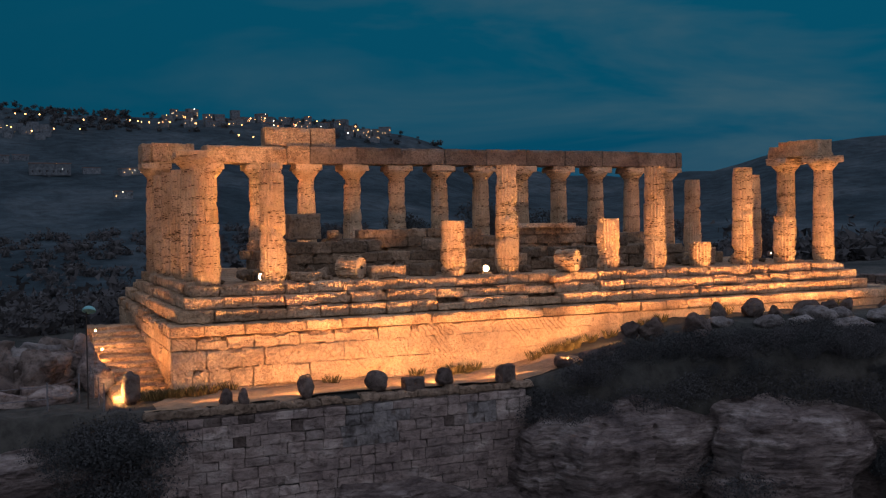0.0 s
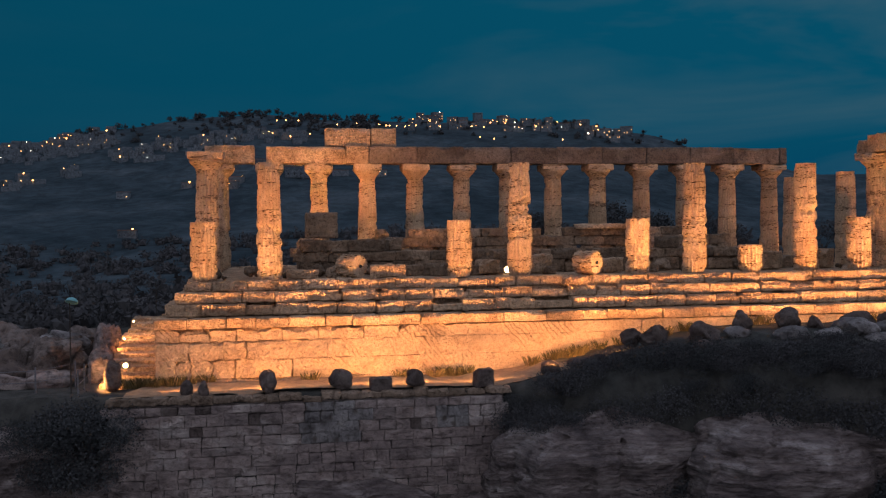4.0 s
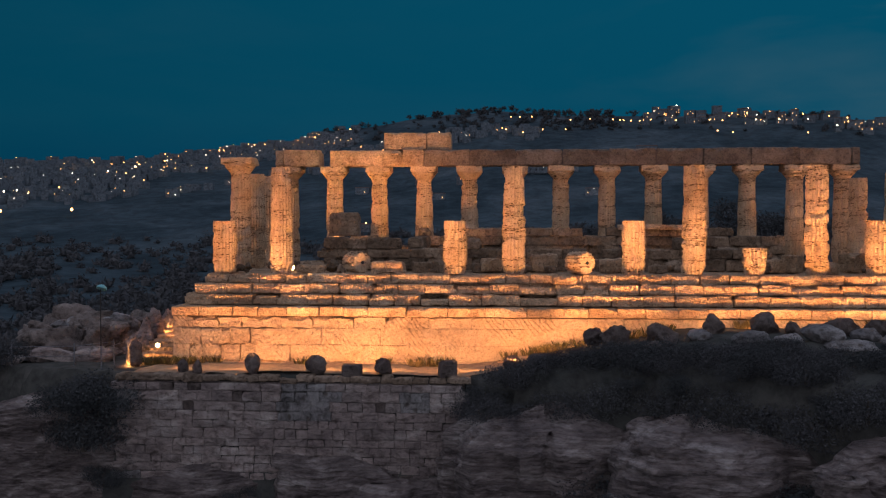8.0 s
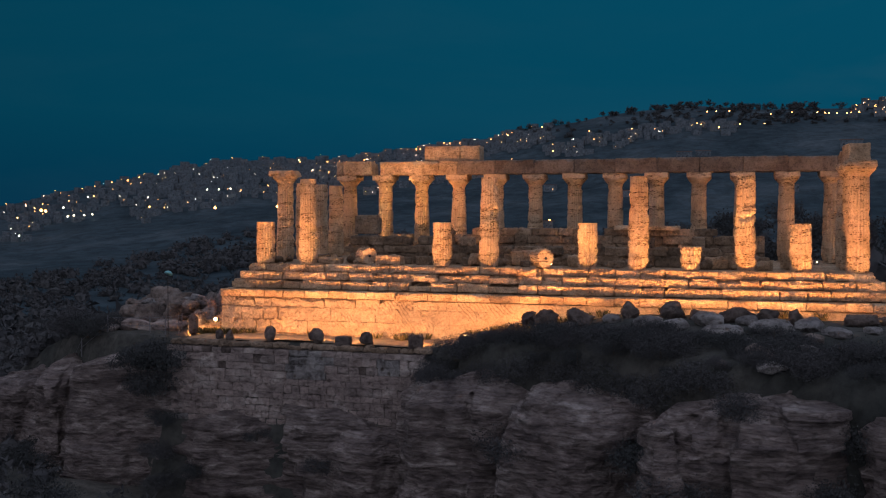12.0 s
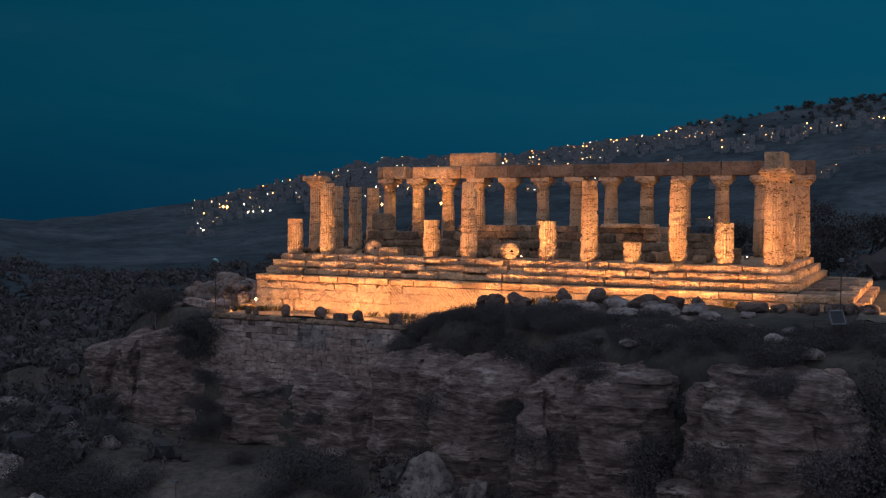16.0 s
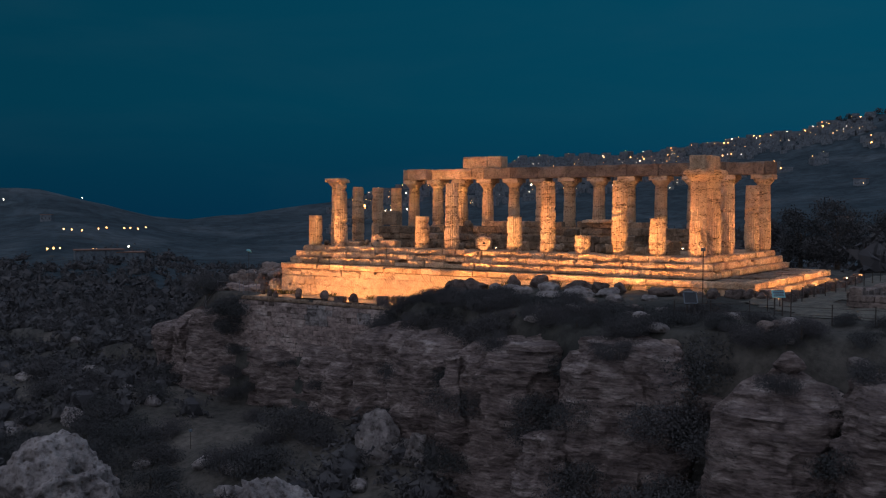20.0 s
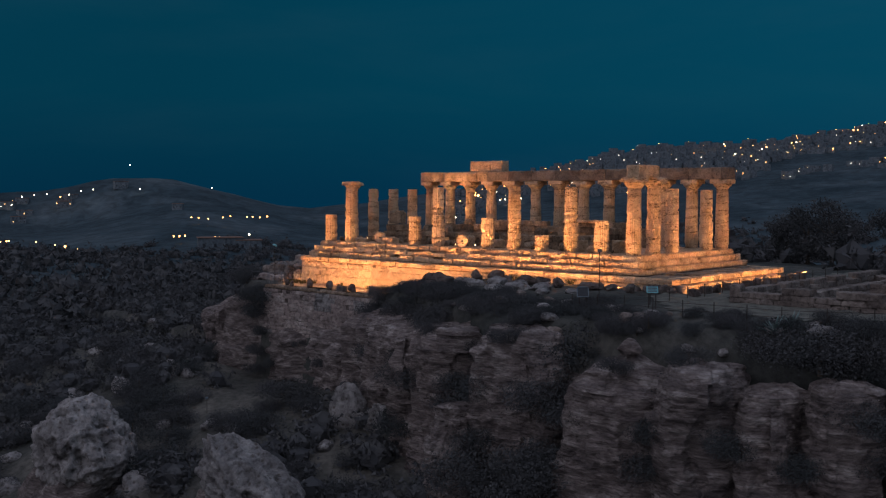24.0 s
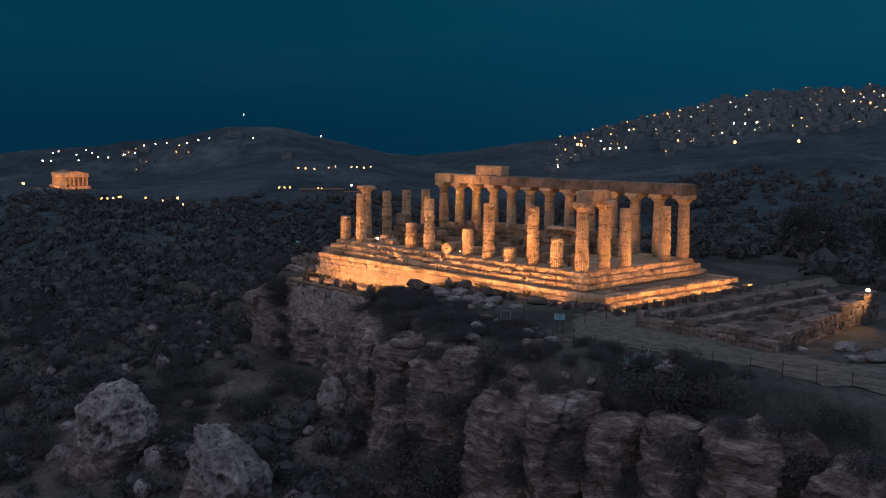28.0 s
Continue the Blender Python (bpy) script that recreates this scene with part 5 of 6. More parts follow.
# ---- plants ----
def leaf_clump(name, blobs, count, size, mat, seed, flat=0.7):
    """Many small leaves spread through a few overlapping lobes, denser near their skins."""
    r = np.random.RandomState(seed)
    V, F = [], []
    tot = sum(b[3] ** 2 for b in blobs)
    for bx, by, bz, br in blobs:
        n = int(count * br * br / tot)
        d = r.normal(size=(n, 3))
        d /= np.linalg.norm(d, axis=1)[:, None]
        rad = br * r.uniform(0.45, 1.08, n) * (1 + 0.25 * vn(d * 2.2 + seed))
        c = d * rad[:, None] * (1, 1, flat) + (bx, by, bz)
        c[:, 2] = np.maximum(c[:, 2], 0.02)
        a, b = r.normal(size=(n, 3)), r.normal(size=(n, 3))
        a /= np.linalg.norm(a, axis=1)[:, None]
        b = np.cross(a, b)
        b /= np.linalg.norm(b, axis=1)[:, None]
        s = size * r.uniform(0.6, 1.4, n)[:, None]
        base = len(V)
        V.extend(np.stack([c - a * s, c + b * s * 0.55, c + a * s, c - b * s * 0.55], 1).reshape(-1, 3).tolist())
        F.extend([(base + 4 * k, base + 4 * k + 1, base + 4 * k + 2, base + 4 * k + 3) for k in range(n)])
    return mesh_of(name, V, F, mat)


def lobes(r, n, w, h):
    return [(r.uniform(-w, w) * 0.5, r.uniform(-w, w) * 0.5, r.uniform(0.25, 0.75) * h, r.uniform(0.28, 0.48) * w) for _ in range(n)]


BUSHES = []
for k in range(5):
    r = random.Random(900 + k)
    BUSHES.append((leaf_clump("foliage", lobes(r, 9, 2.0, 1.1), 5600, 0.036, BUSH, 900 + k), tube("stem", 0.07, 0.03, 0.8, BARK, 7)))


def bush(x, y, s, k, label="dark evergreen scrub bush", z=None, sz=1.0):
    ob = thing("bush", x, y, (gz(x, y) if z is None else z) - 0.1, label, "bush", "scrub bushes", "", (k * 67) % 360)
    fol, stem = BUSHES[k % 5]
    part("stem", stem, ob)
    part("foliage", fol, ob)
    ob.scale = (s, s, s * sz)
    return ob


rs = random.Random(40)
for k, (x, y, s, z) in enumerate((
        (-4.4, -5.9, 1.5, -6.4), (-5.4, -5.6, 1.4, -6.0), (-4.9, -6.5, 1.5, -8.0), (-6.3, -5.6, 1.1, -6.4), (-3.9, -6.6, 0.8, -9.6), (-4.0, -6.7, 0.9, -11.6), (-3.8, -6.8, 1.0, -13.6), (13.6, -7.2, 1.1, -6.4), (14.6, -8.0, 1.0, -6.0), (14.2, -8.4, 1.1, -8.2), (17.6, -7.8, 1.2, -5.9),
        (19.6, -8.6, 1.3, -5.5), (21.6, -9.8, 1.4, -5.6), (24.6, -11.0, 1.4, -5.6), (23.4, -9.2, 1.2, -5.0), (26.6, -12.4, 1.4, -5.8), (28.6, -12.0, 1.3, -5.3), (25.6, -15.0, 1.3, -8.4),
        (33.6, -13.4, 1.4, -5.9), (35.2, -15.6, 1.5, -6.8), (34.6, -18.0, 1.6, -10.5), (42.9, -17.4, 2.2, -6.8), (44.4, -16.6, 2.0, -5.4), (44.2, -18.8, 1.9, -9.0), (45.0, -20.5, 1.9, -12.0),
        (51.0, -19.8, 1.5, -7.2), (51.2, -21.6, 1.5, -11.0), (59.0, -18.2, 2.1, -4.6), (57.2, -17.8, 1.7, -4.0), (61.6, -16.8, 1.9, -4.2), (62.6, -19.4, 1.4, -8.8), (69.5, -18.0, 1.8, -7.0),
        (70.6, -16.0, 1.7, -4.5), (2.6, -6.6, 0.6, -10.2), (7.6, -7.6, 0.9, -11.6), (-1.2, -7.0, 0.8, -12.6))):
    bush(x, y, s, k, "dark evergreen bush clinging to the cliff", z)
for k, (x, y, s, z) in enumerate((
        (36.9, -19.6, 1.5, -8.6), (37.1, -21.0, 1.6, -12.0), (38.4, -22.2, 2.3, -14.0), (41.2, -22.4, 2.4, -14.2), (43.4, -21.6, 2.2, -12.8), (42.2, -20.2, 1.7, -8.4), (42.8, -20.9, 1.6, -12.6), (46.2, -20.6, 1.5, -9.0), (51.2, -21.9, 1.4, -8.6), (55.9, -22.0, 1.3, -8.6),
        (56.0, -22.2, 1.4, -12.4), (59.2, -21.2, 1.3, -9.6), (62.7, -20.0, 1.4, -6.8), (62.9, -20.6, 1.5, -11.4), (69.7, -19.6, 1.6, -10.0), (27.9, -16.8, 1.5, -9.6), (33.4, -17.8, 1.4, -9.0), (27.4, -17.0, 1.5, -13.0),
        (19.8, -12.2, 1.4, -9.0), (18.9, -12.0, 1.4, -12.6), (65.2, -19.6, 1.0, -4.6), (67.4, -18.6, 1.2, -4.5), (53.0, -21.2, 0.9, -4.4), (39.6, -20.0, 0.9, -4.6), (30.4, -17.0, 0.9, -5.2), (73.6, -20.0, 1.3, -5.0), (48.6, -21.8, 0.8, -5.2))):
    bush(x, y, s, k + 1, "dark bush rooted in a cleft of the cliff", z)
for k, (x, y, s) in enumerate(((16.0, -8.2, 1.2), (18.4, -9.4, 1.4), (20.6, -10.4, 1.4), (22.4, -12.0, 1.4), (24.2, -13.2, 1.4), (26.4, -10.8, 1.2), (28.4, -13.8, 1.2), (30.6, -12.0, 1.2), (32.6, -11.8, 1.1), (34.8, -12.6, 1.1), (36.6, -14.2, 1.3), (38.2, -13.4, 1.0), (40.6, -15.2, 1.2))):
    bush(x, y, s, k + 2, "broad dark scrub bush on the rocky slope", gz(x, y) - 0.5)
for k, (x, y, s) in enumerate(((-11.4, -2.0, 1.2), (-12.8, -1.4, 1.5), (-14.4, 0.2, 1.6), (-15.6, -1.6, 1.6), (-16.6, 2.2, 1.6), (-12.2, 1.0, 1.0), (-18.4, 0.4, 1.7), (-14.8, -4.4, 1.5))):
    bush(x, y, s, k + 1, "dark evergreen bush on the brow west of the temple")
for k, (x, y, s) in enumerate(((14.0, -6.7, 1.0), (15.0, -7.2, 1.2), (16.2, -7.0, 1.1), (17.6, -7.0, 1.1), (18.9, -7.6, 1.2), (20.3, -8.4, 1.3), (22.0, -8.8, 1.2), (23.8, -9.8, 1.3), (25.4, -11.2, 1.2), (14.6, -8.2, 1.3), (16.8, -9.4, 1.3), (27.4, -11.4, 1.2), (29.4, -11.0, 1.1), (31.4, -13.4, 1.2), (33.0, -14.6, 1.2))):
    bush(x, y, s * 0.82, k + 4, "dense dark scrub bush at the brow of the cliff", gz(x, y) - 0.25)
for k in range(112):
    x = rs.uniform(19, 64)
    edge = np.interp(x, CLIFF_X, CLIFF_Y)
    y = rs.uniform(edge + 0.5, np.interp(x, [17, 24, 40, 50, 62], [-6.8, -8.4, -12.5, -15.2, -15.2]))
    bush(x, y, rs.uniform(0.35, 0.95), k + 3, "low dark scrub bush on the rocky slope")
for k in range(112):
    x, y = (rs.uniform(-45, 62), rs.uniform(-46, -10)) if k < 52 else (rs.uniform(-62, 14), rs.uniform(-36, -8))
    if y > np.interp(x, CLIFF_X, CLIFF_Y) - 3.5:
        y -= 9
    bush(x, y, rs.uniform(0.8, 2.1), k, "dark scrub bush on the valley slope")


def scrub():
    """Far scrub: thousands of low round bushes over the slopes, each an uneven leafy dome, one object."""
    r = np.random.RandomState(5)
    V, F = [], []
    bm = bmesh.new()
    bmesh.ops.create_icosphere(bm, subdivisions=1, radius=1.0)
    core = np.array([q.co for q in bm.verts])
    tris = np.array([[q.index for q in f.verts] for f in bm.faces])
    bm.free()
    base = 0

    def tufts(n, x0, x1, y0, y1, smin, smax, leaves, size, thin=-0.35):
        nonlocal base
        x, y = r.uniform(x0, x1, n), r.uniform(y0, y1, n)
        yc = np.interp(x, CLIFF_X, CLIFF_Y)
        ok = ~((x > -16) & (x < 76) & (y > yc - 3.5) & (y < 26))
        ok &= (np.hypot(x - 92, y + 69) > 14) & (np.hypot(x - 3, y + 31) > 8) & (np.hypot(x - 25, y + 31) > 5)
        # a grassy clearing below the cliff
        ok &= ~(((x - 6) / 12) ** 2 + ((y + 17) / 6) ** 2 < 1)
        x, y = x[ok], y[ok]
        m = vn(np.stack([x * 0.03, y * 0.03, 0 * x], 1)) > thin
        x, y = x[m], y[m]
        z = land(x, y)
        s = smin + (smax - smin) * r.uniform(0, 1, len(x)) ** 1.6
        for cx, cy, cz, q in zip(x, y, z, s):
            lump = 1 + 0.42 * vn(core * 1.7 + (cx, cy, 0)) + 0.22 * vn(core * 4.1 + (cy, cx, 3))
            p = core * (lump * 0.60)[:, None] * (q, q * r.uniform(0.8, 1.2), q * r.uniform(0.7, 1.0)) + (cx, cy, cz + q * 0.30)
            V.append(p)
            F.append(tris + base)
            base += len(p)
            d = core[r.randint(0, len(core), leaves)] + 0.16 * r.normal(size=(leaves, 3))
            rad = (1 + 0.42 * vn(d * 1.7 + (cx, cy, 0))) * r.uniform(0.55, 1.12, leaves)
            c = d * rad[:, None] * (q, q, q * 0.85) + (cx, cy, cz + q * 0.30)
            a, b = r.normal(size=(leaves, 3)) * size * q ** 0.5, r.normal(size=(leaves, 3)) * size * q ** 0.5
            V.append(np.stack([c - a, c + b, c + a], 1).reshape(-1, 3))
            F.append(np.arange(leaves * 3).reshape(-1, 3) + base)
            base += leaves * 3

    tufts(2300, -110, 60, -62, 40, 0.7, 2.3, 300, 0.10)
    tufts(2400, -420, -60, -120, 330, 1.6, 4.2, 120, 0.24, -0.55)
    tufts(1500, -120, 260, 34, 210, 1.4, 3.6, 170, 0.20, -0.7)
    tufts(2600, -300, 330, 120, 560, 2.0, 5.0, 90, 0.30, -0.7)
    tagged(new("scrub", mesh_of("scrub", np.concatenate(V).tolist(), np.concatenate(F).tolist(), BUSH)), "dark Mediterranean scrub covering the slopes", "scrub", "", "stuff")


scrub()


def grass_tufts():
    """Dry grass along the podium foot."""
    r = random.Random(6)
    for k in range(34):
        x = r.choice((r.uniform(-1.5, 12), r.uniform(14, 40), r.uniform(16, 24)))
        y = -2.75 - r.uniform(0, 0.5)
        if k < 6:
            x, y = -3.1 + 0.22 * k, -2.95 - 0.12 * (k % 3)
        V, F = [], []
        for b in range(110):
            a, l, o = r.uniform(0, 6.28), r.uniform(0.15, 0.55), r.uniform(0, 0.34)
            bx, by = math.cos(a) * o, math.sin(a) * o * 0.6
            tx, ty = bx + math.cos(a) * l * 0.4, by + math.sin(a) * l * 0.4
            n = len(V)
            V += [(bx - 0.008, by, 0), (bx + 0.008, by, 0), ((bx + tx) / 2, (by + ty) / 2, l * 0.65), (tx, ty, l * 0.9)]
            F += [(n, n + 1, n + 2), (n + 1, n + 3, n + 2)]
        ob = new("grass_tuft", mesh_of("grass_tuft", V, F, DRY))
        ob.location = (x, y, gz(x, y) + 0.02)
        tagged(ob, "dry yellow grass tuft at the podium foot", "grass", "grass tufts")


grass_tufts()


def agave(x, y):
    ob = thing("agave", x, y, gz(x, y), "large blue-green agave plant", "agave")
    r = random.Random(4)
    for k in range(26):
        a, up, l = k * 2.4, r.uniform(0.25, 1.25), r.uniform(0.9, 1.3)
        V, F = [], []
        for i in range(6):
            t = i / 5
            w = 0.10 * (1 - t) ** 0.7 * (0.7 + 0.8 * t) + 0.004
            o, z = l * t * math.cos(up), l * t * math.sin(up) - 0.25 * t * t * math.cos(up)
            V += [(o, -w, z + 0.03), (o, 0, z), (o, w, z + 0.03)]
            if i:
                n = 3 * i
                F += [(n - 3, n - 2, n + 1, n), (n - 2, n - 1, n + 2, n + 1)]
        part("leaf", mesh_of("leaf", V, F, AGAVE, True), ob, (0, 0, 0.1), (0, 0, math.degrees(a)))


agave(56.3, -17.8)
agave(57.0, -17.3)


def tree(x, y, h, seed, label):
    ob = thing("tree", x, y, gz(x, y) - 0.2, label, "tree", "trees")
    r = random.Random(seed)
    part("trunk", tube("trunk", 0.07 * h * 0.5, 0.03 * h * 0.5, h * 0.55, BARK, 10), ob)
    for k in range(5):
        part("limb", tube("limb", 0.05, 0.02, h * 0.38, BARK, 7), ob, (0, 0, h * 0.40), (r.uniform(25, 55), 0, k * 72 + r.uniform(-20, 20)))
    blobs = [(r.uniform(-0.28, 0.28) * h, r.uniform(-0.28, 0.28) * h, h * r.uniform(0.14, 0.80), h * r.uniform(0.17, 0.27)) for _ in range(15)]
    part("crown", leaf_clump("crown", blobs, 9000, 0.044 * h ** 0.5, BUSH, seed), ob)


for k, (x, y, h) in enumerate(((36, 44, 8.5), (42, 50, 8.0), (48, 46, 7.0), (30, 52, 8.0), (55, 40, 6.0), (63, 36, 6.5), (24, 60, 7.5), (50, 62, 9), (-30, 45, 6), (-22, 60, 7))):
    tree(x, y, h, 60 + k, "dark round-crowned olive tree behind the temple")


# ---- second temple on the ridge ----
def far_temple(cx, cy, rz):
    z = gz(cx, cy) - 0.3
    ob = thing("distant_temple", cx, cy, z, "distant floodlit Doric temple with its gables", "temple", "", "", rz)
    part("platform", box("platform", 42, 19.5, 2.2, TUFF, 0.1), ob)
    part("cella", box("cella", 28, 9.5, 6.2, TUFF, 0.1), ob, (0, 0, 2.2))
    col = tube("column", 0.72, 0.55, 6.4, TUFF_COL, 14)
    for i in range(13):
        for yy in (-7.6, 7.6):
            part("column", col, ob, (-18.3 + 3.05 * i, yy, 2.2))
    for j in range(1, 5):
        for xx in (-18.3, 18.3):
            part("column", col, ob, (xx, -7.6 + 3.04 * j, 2.2))
    part("entablature", box("entablature", 38.6, 17.0, 2.4, TUFF, 0.1), ob, (0, 0, 8.6))
    gable = mesh_of("gable", [(0, -8.6, 0), (0, 8.6, 0), (0, 0, 2.1), (1.2, -8.6, 0), (1.2, 8.6, 0), (1.2, 0, 2.1)], [(0, 2, 1), (3, 4, 5), (0, 3, 5, 2), (1, 2, 5, 4), (0, 1, 4, 3)], TUFF)
    part("gable", gable, ob, (-19.3, 0, 11.0))
    part("gable", gable, ob, (18.1, 0, 11.0))
    m = ob.matrix_world
    for off, aim in (((4, -22, 0.6), (0, -8, 6.5)), ((40, -2, 0.6), (19, 0, 6.5))):
        lamp_strip("flood_far", m @ Vector(off), m @ Vector(aim), 20.0, 1.0, 3600, 130)


far_temple(-634, 206, -7)


# ---- town ----
def town():
    """Blocks of flats and houses on the far hills, with roofs, and their lamps."""
    r = random.Random(12)
    V, F, W, G = [], [], [], []
    warm, white = [], []

    def house(x, y, w, d, h, rz, lit=0.4, single=False):
        z = gz(x, y) - 2
        c, s = math.cos(rz), math.sin(rz)
        walls, panes = [], []
        for zz in (z, z + h + 2):
            for sx, sy in ((-w, -d), (w, -d), (w, d), (-w, d)):
                walls.append((x + (sx * c - sy * s) / 2, y + (sx * s + sy * c) / 2, zz))
        faces = [(0, 1, 5, 4), (1, 2, 6, 5), (2, 3, 7, 6), (3, 0, 4, 7), (4, 5, 6, 7)]
        for fl in range(max(1, int(h / 2.6))):
            k = max(2, int(w / 2.6))
            for i in range(k):
                if r.random() < (0.35 if single else 0.86):
                    continue
                u = -w / 2 + w * (i + 0.5) / k
                for du, dz in ((-0.28, 0), (0.28, 0), (0.28, 0.9), (-0.28, 0.9)):
                    lx, ly = u + du, -d / 2 - 0.06
                    panes.append((x + lx * c - ly * s, y + lx * s + ly * c, z + 2.9 + fl * 2.6 + dz))
        if single:
            ob = thing("house", x, y, z, "small pale house among trees on the far hillside", "house", "hillside houses")
            back = Vector((x, y, z))
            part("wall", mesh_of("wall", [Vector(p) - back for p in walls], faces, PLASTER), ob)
            part("roof", box("roof", w + 0.5, d + 0.5, 0.35, ROOF, 0.03), ob, (0, 0, h + 2), (0, 0, math.degrees(rz)))
            for m in range(0, len(panes), 4):
                glass = GLOW_PANE if r.random() < 0.25 else DARK_PANE
                part("window", mesh_of("window", [Vector(p) - back for p in panes[m:m + 4]], [(0, 1, 2, 3)], glass), ob, label="lit window" if glass is GLOW_PANE else "")
        else:
            n, m = len(V), len(W)
            V.extend(walls)
            F.extend([tuple(n + q for q in f) for f in faces])
            W.extend(panes)
            G.extend([(m + q, m + q + 1, m + q + 2, m + q + 3) for q in range(0, len(panes), 4)])
        if r.random() < lit:
            (warm if r.random() < 0.6 else white).append((x + r.uniform(-w, w) * 0.5, y - d / 2 - 3, z + r.uniform(0.6 * h, h + 3), 0.26 + 0.50 * r.random() ** 3))

    def slope_at(az, height):
        """The place on that bearing where the hill first reaches a height."""
        rad = np.arange(420, 1120, 12.0)
        x, y = 20 + rad * math.cos(math.radians(az)), rad * math.sin(math.radians(az))
        z = land(x, y)
        k = int(np.argmax(z > height)) if (z > height).any() else int(np.argmax(z))
        return x[k], y[k]

    def quarter(n, az0, az1, low, high, w0, w1, h0, h1, lit, single=False):
        for k in range(n):
            az = r.uniform(az0, az1)
            crest = np.interp(az, AZ, RIDGE)
            x, y = slope_at(az, crest - low + (low - high) * r.random() ** 0.8)
            house(x + r.uniform(-4, 4), y + r.uniform(-6, 6), r.uniform(w0, w1), r.uniform(5, 9), r.uniform(h0, h1), math.radians(az - 90 + r.uniform(-25, 25)), lit, single)

    quarter(520, 112, 125, 46, 4, 4, 10, 3, 6.5, 0.3)
    quarter(110, 115, 123, 34, 3, 6, 12, 6, 11, 0.18)
    quarter(120, 124, 132, 30, 2, 4, 8, 3, 6, 0.26)
    quarter(300, 100, 113, 28, 2, 5, 11, 2.5, 5.5, 0.26)
    quarter(120, 89, 100, 46, 34, 4, 9, 3, 7, 0.28)
    quarter(26, 95, 112, 52, 44, 7, 14, 3, 6, 0.7)
    quarter(52, 70, 83, 22, 4, 6, 13, 4, 8, 0.8, True)
    quarter(14, 83, 100, 110, 66, 8, 14, 3, 6, 0.7, True)
    quarter(9, 140, 160, 30, 8, 8, 14, 3, 6, 0.4, True)
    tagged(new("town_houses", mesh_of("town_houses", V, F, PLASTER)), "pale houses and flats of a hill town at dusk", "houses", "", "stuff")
    tagged(new("town_windows", mesh_of("town_windows", W, G, DARK_PANE)), "dark windows of the hill town's houses", "windows", "", "stuff")

    # street lamps seen from afar: bearing, height angle and distance from the eastern end of the walk, or from its start
    def lamps(eye, rows, rad, store, size):
        for az, el in rows:
            a = math.radians(az)
            x, y = eye[0] + rad * math.cos(a), eye[1] + rad * math.sin(a)
            store.append((x, y, max(eye[2] + rad * math.tan(math.radians(el)), gz(x, y) + 4.5), size * 1.1))

    e1, e0, e8 = (95.8, -68.5, 12.0), (-8.5, -45.2, 2.8), (15.5, -51.6, 2.85)
    lamps(e1, [(160.7, -1.65), (160.3, -1.63), (159.9, -0.85), (160.2, -0.94), (159.0, -1.03), (158.9, -1.33), (158.5, -0.78), (158.2, -0.94), (157.9, -1.15), (157.4, -1.18), (156.6, -1.03), (156.0, -0.94),
               (155.5, -0.53), (154.9, -0.44), (154.3, -0.38), (153.2, -0.4), (152.6, -0.21), (152.0, -0.12), (149.6, -0.17), (145.8, -0.12), (150.1, 1.21)], 930, white, 0.54)
    lamps(e1, [(147.1, -1.94), (146.7, -1.88), (146.2, -1.82), (145.4, -1.75), (145.0, -1.68), (144.1, -1.71), (143.8, -1.71), (143.4, -1.75), (143.0, -1.68)], 720, warm, 0.47)
    lamps(e1, [(148.2, -3.13), (147.9, -3.16), (147.6, -3.16), (146.0, -2.94), (145.8, -2.94)], 600, warm, 0.47)
    lamps(e1, [(144.1, -2.91)], 640, white, 0.68)
    lamps(e1, [(157.8, -3.6), (157.5, -3.73), (157.2, -3.86), (156.9, -3.95), (156.8, -4.02), (155.5, -4.51), (154.6, -4.74), (153.5, -4.98), (151.6, -5.42)], 420, warm, 0.30)
    lamps(e1, [(161.7, -2.54), (153.8, -3.75)], 560, warm, 0.65)
    lamps(e1, [(131.2, -0.36), (131.0, -0.39), (122.6, -0.18), (119.3, -0.1)], 830, warm, 1.1)
    lamps(e1, [(129.9, -0.16), (129.7, -0.61), (129.4, -0.57), (128.9, -0.6), (128.5, -0.6), (122.7, 0.84), (122.1, 0.84), (121.5, 0.9)], 900, white, 0.65)
    lamps(e0, [(89.1, 4.27), (88.6, 4.13), (87.9, 4.17), (85.7, 4.62), (84.6, 4.33), (83.5, 5.02), (83.3, 4.78), (82.3, 4.79), (81.8, 4.82), (81.2, 5.63), (79.8, 5.09), (78.0, 4.53), (77.3, 4.47), (76.8, 5.86),
               (76.0, 5.86), (73.1, 5.71), (71.8, 5.54), (70.9, 5.41), (82.9, 5.18), (82.7, 5.27)], 1050, warm, 0.61)
    lamps(e8, [(117.7, 1.54), (114.2, 0.73), (114.7, 0.79), (113.9, 0.73), (111.3, 2.94), (109.9, 3.27), (113.8, 2.75), (99.6, 5.17), (87.3, 4.1), (78.3, 5.73), (75.7, 5.49), (74.2, 4.39), (72.2, 5.22), (88.6, 4.08), (90.9, 1.77), (78.9, 0.61), (78.1, 0.54)], 1000, warm, 0.58)
    for name, pts, mat, label in (("town_lamps", warm, GLOW_WARM, "warm street lamps of the hill town"), ("town_lamps", white, GLOW_WHITE, "white street lamps of the hill town")):
        lv, lf = [], []
        for x, y, z, s in pts:
            n = len(lv)
            lv += [(x + s, y, z), (x - s, y, z), (x, y + s, z), (x, y - s, z), (x, y, z + s), (x, y, z - s)]
            lf += [(n, n + 2, n + 4), (n + 2, n + 1, n + 4), (n + 1, n + 3, n + 4), (n + 3, n, n + 4), (n + 2, n, n + 5), (n + 1, n + 2, n + 5), (n + 3, n + 1, n + 5), (n, n + 3, n + 5)]
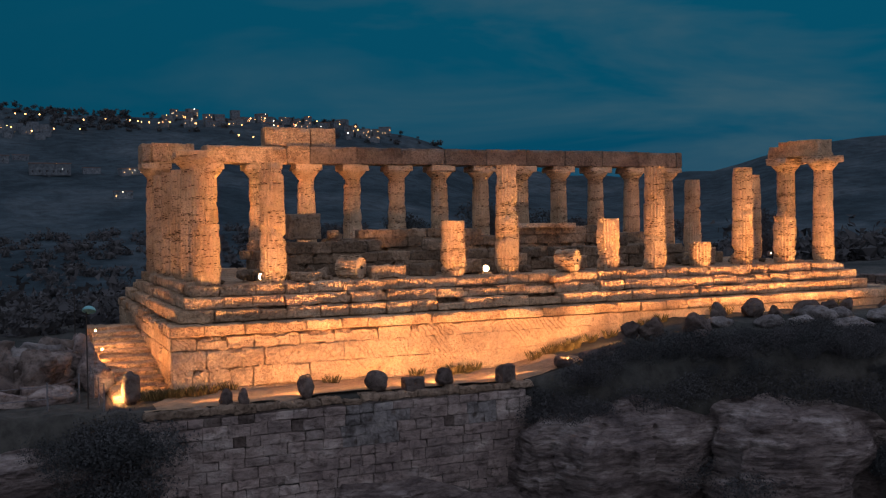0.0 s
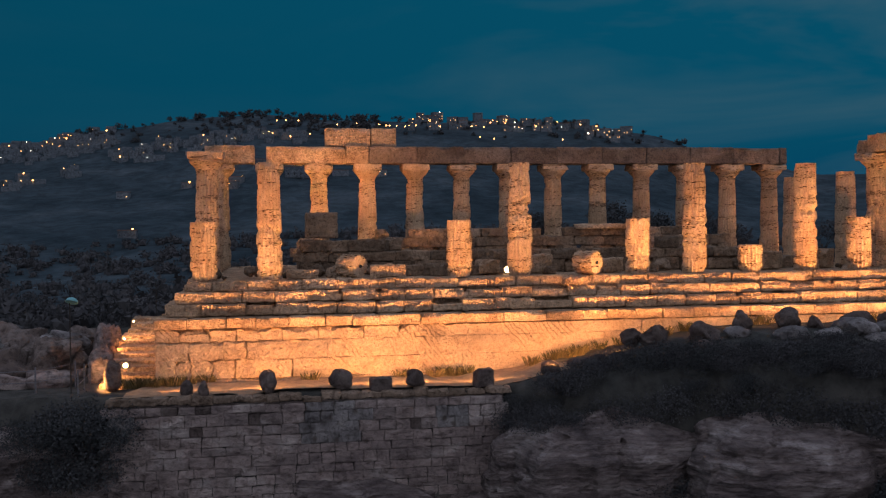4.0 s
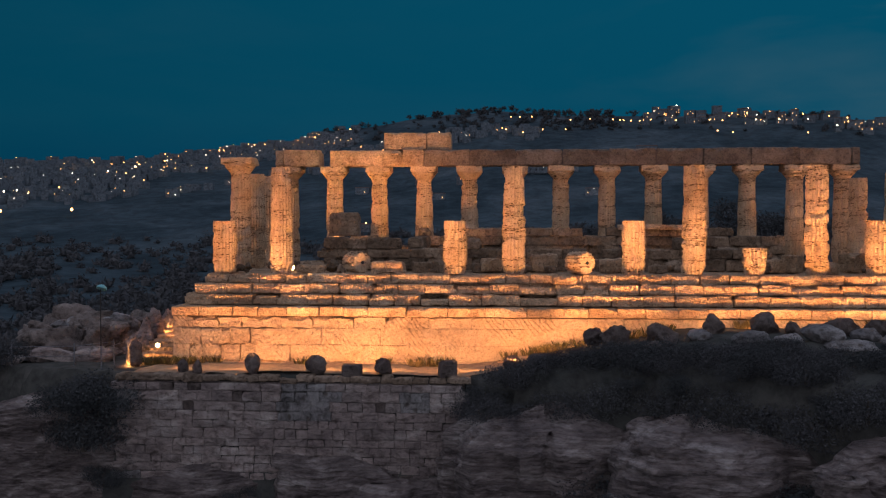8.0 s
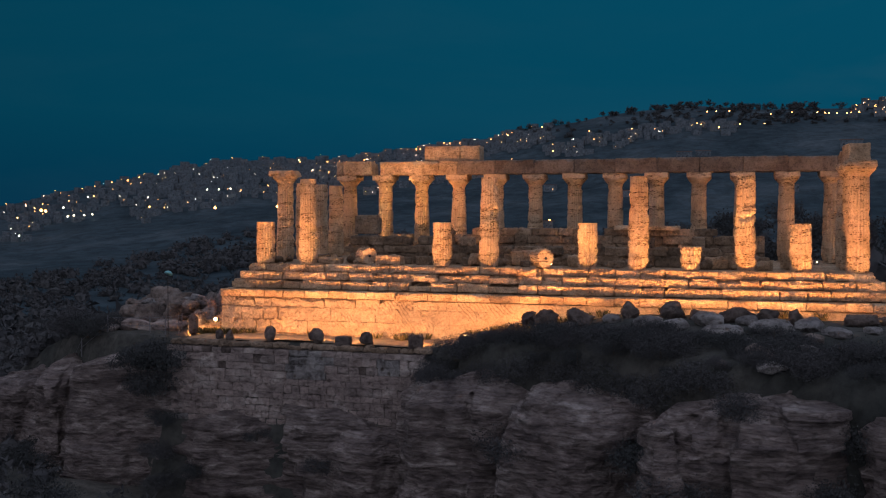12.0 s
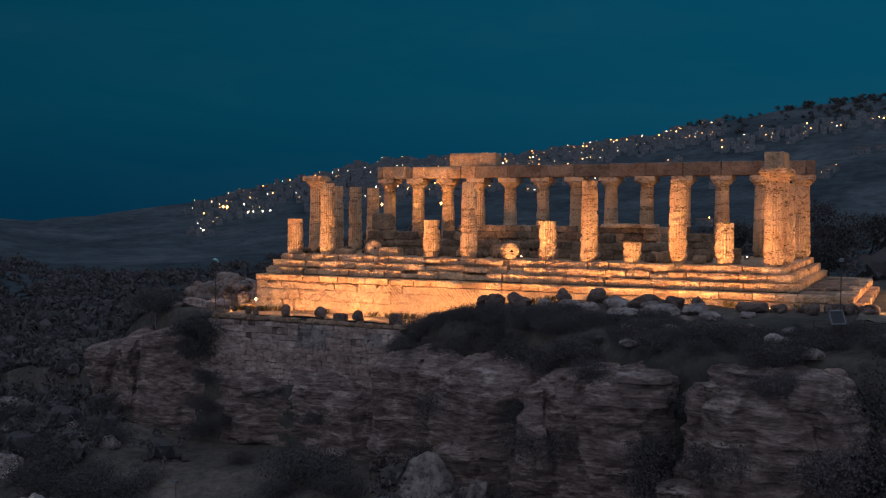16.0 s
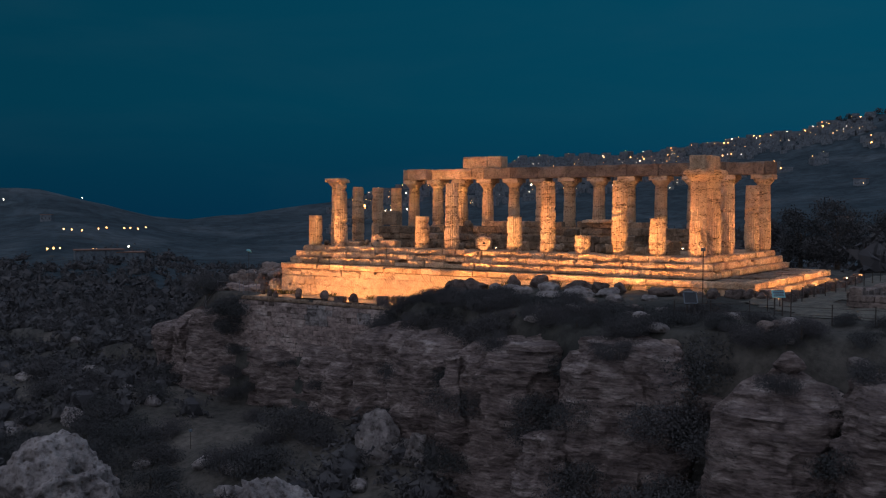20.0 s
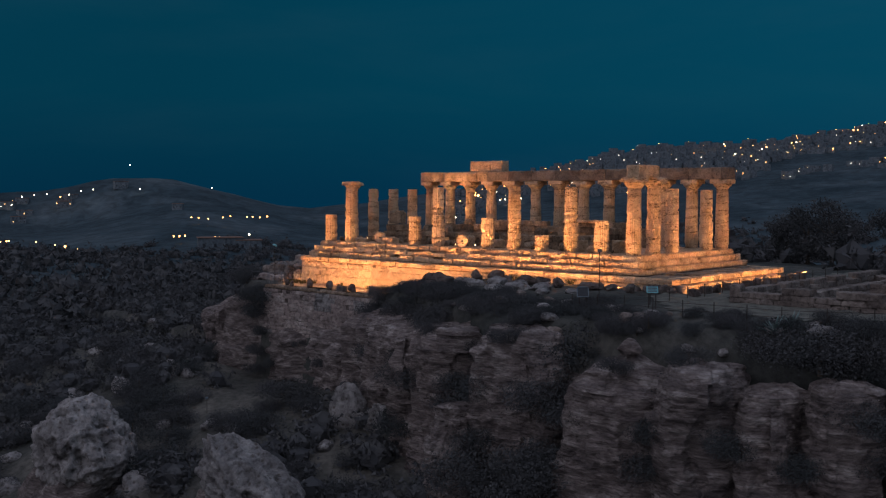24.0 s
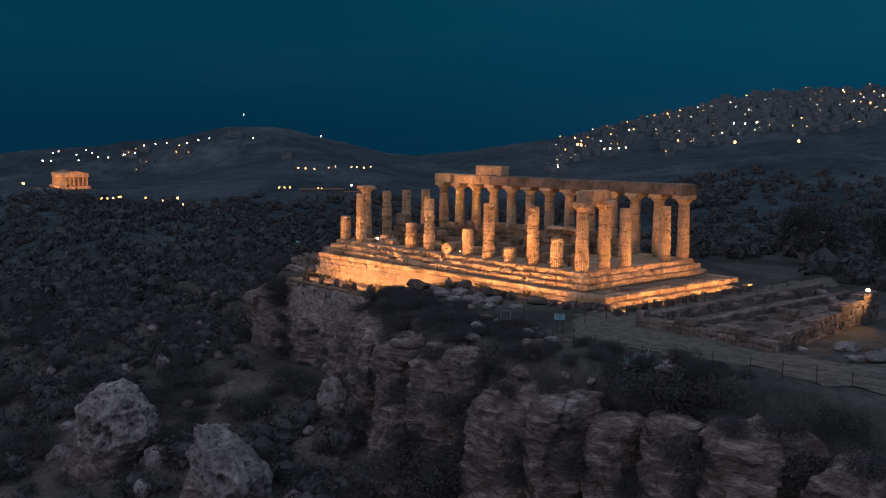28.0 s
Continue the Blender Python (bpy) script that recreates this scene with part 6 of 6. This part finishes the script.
        tagged(new(name, mesh_of(name, lv, lf, mat)), label, "lamps", "", "stuff")


town()


def ridge_woods():
    """Pines along the crest of the far hill."""
    r = np.random.RandomState(31)
    V, F, n = [], [], 0
    for az, size in [(a, 1.8 + 3.6 * r.uniform() ** 2) for a in np.concatenate([r.uniform(84.5, 94.0, 230), r.uniform(94, 104, 60), r.uniform(66, 86, 70)])]:
        rad = np.arange(820, 1120, 6.0)
        x, y = 20 + rad * math.cos(math.radians(az)), rad * math.sin(math.radians(az))
        z = land(x, y)
        k = int(np.argmax(z > z.max() - 1.0 - 26.0 * r.uniform() ** 1.5))
        cx, cy = x[k] + r.uniform(-8, 8), y[k] + r.uniform(-6, 0)
        m = 130
        d = r.normal(size=(m, 3))
        d /= np.linalg.norm(d, axis=1)[:, None]
        c = d * (size * r.uniform(0.3, 1.0, m) * (1 + 0.5 * vn(d * 1.8 + cx)))[:, None] * (1, 1, 0.75) + (cx, cy, z[k] + size * 0.12)
        a, b = r.normal(size=(m, 3)) * size * 0.16, r.normal(size=(m, 3)) * size * 0.16
        V.append(np.stack([c - a, c + b, c + a], 1).reshape(-1, 3))
        F.append(np.arange(3 * m).reshape(-1, 3) + n)
        n += 3 * m
    tagged(new("ridge_woods", mesh_of("ridge_woods", np.concatenate(V).tolist(), np.concatenate(F).tolist(), BUSH)), "dark pines along the crest of the far hill", "woods", "", "stuff")


ridge_woods()


def villa(x, y, w, d, h, rz, label, mat=None):
    ob = thing("house", x, y, gz(x, y) - 1.0, label, "house", "far houses", "", rz)
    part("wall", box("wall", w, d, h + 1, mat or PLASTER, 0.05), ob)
    part("roof", box("roof", w + 0.8, d + 0.8, 0.5, ROOF, 0.05), ob, (0, 0, h + 1))
    for k in range(max(2, int(w / 5))):
        part("window", box("window", 1.3, 0.2, 1.8, DARK_PANE, 0.02), ob, (-w / 2 + w * (k + 0.5) / max(2, int(w / 5)), -d / 2 - 0.02, 2.2))


villa(28, 780, 30, 14, 8, 0, "large pale block of flats on the far hillside")
villa(130, 850, 18, 10, 6, -8, "long lit house on the far hillside")
villa(-380, 255, 24, 10, 6, 60, "pale farmhouse in the far valley")
villa(-372, 268, 14, 9, 5, 60, "pale farmhouse in the far valley")
villa(20, 210, 16, 9, 5, 0, "pale farmhouse in the valley behind the temple")
villa(-12, 230, 10, 8, 5, 10, "pale farmhouse in the valley behind the temple")
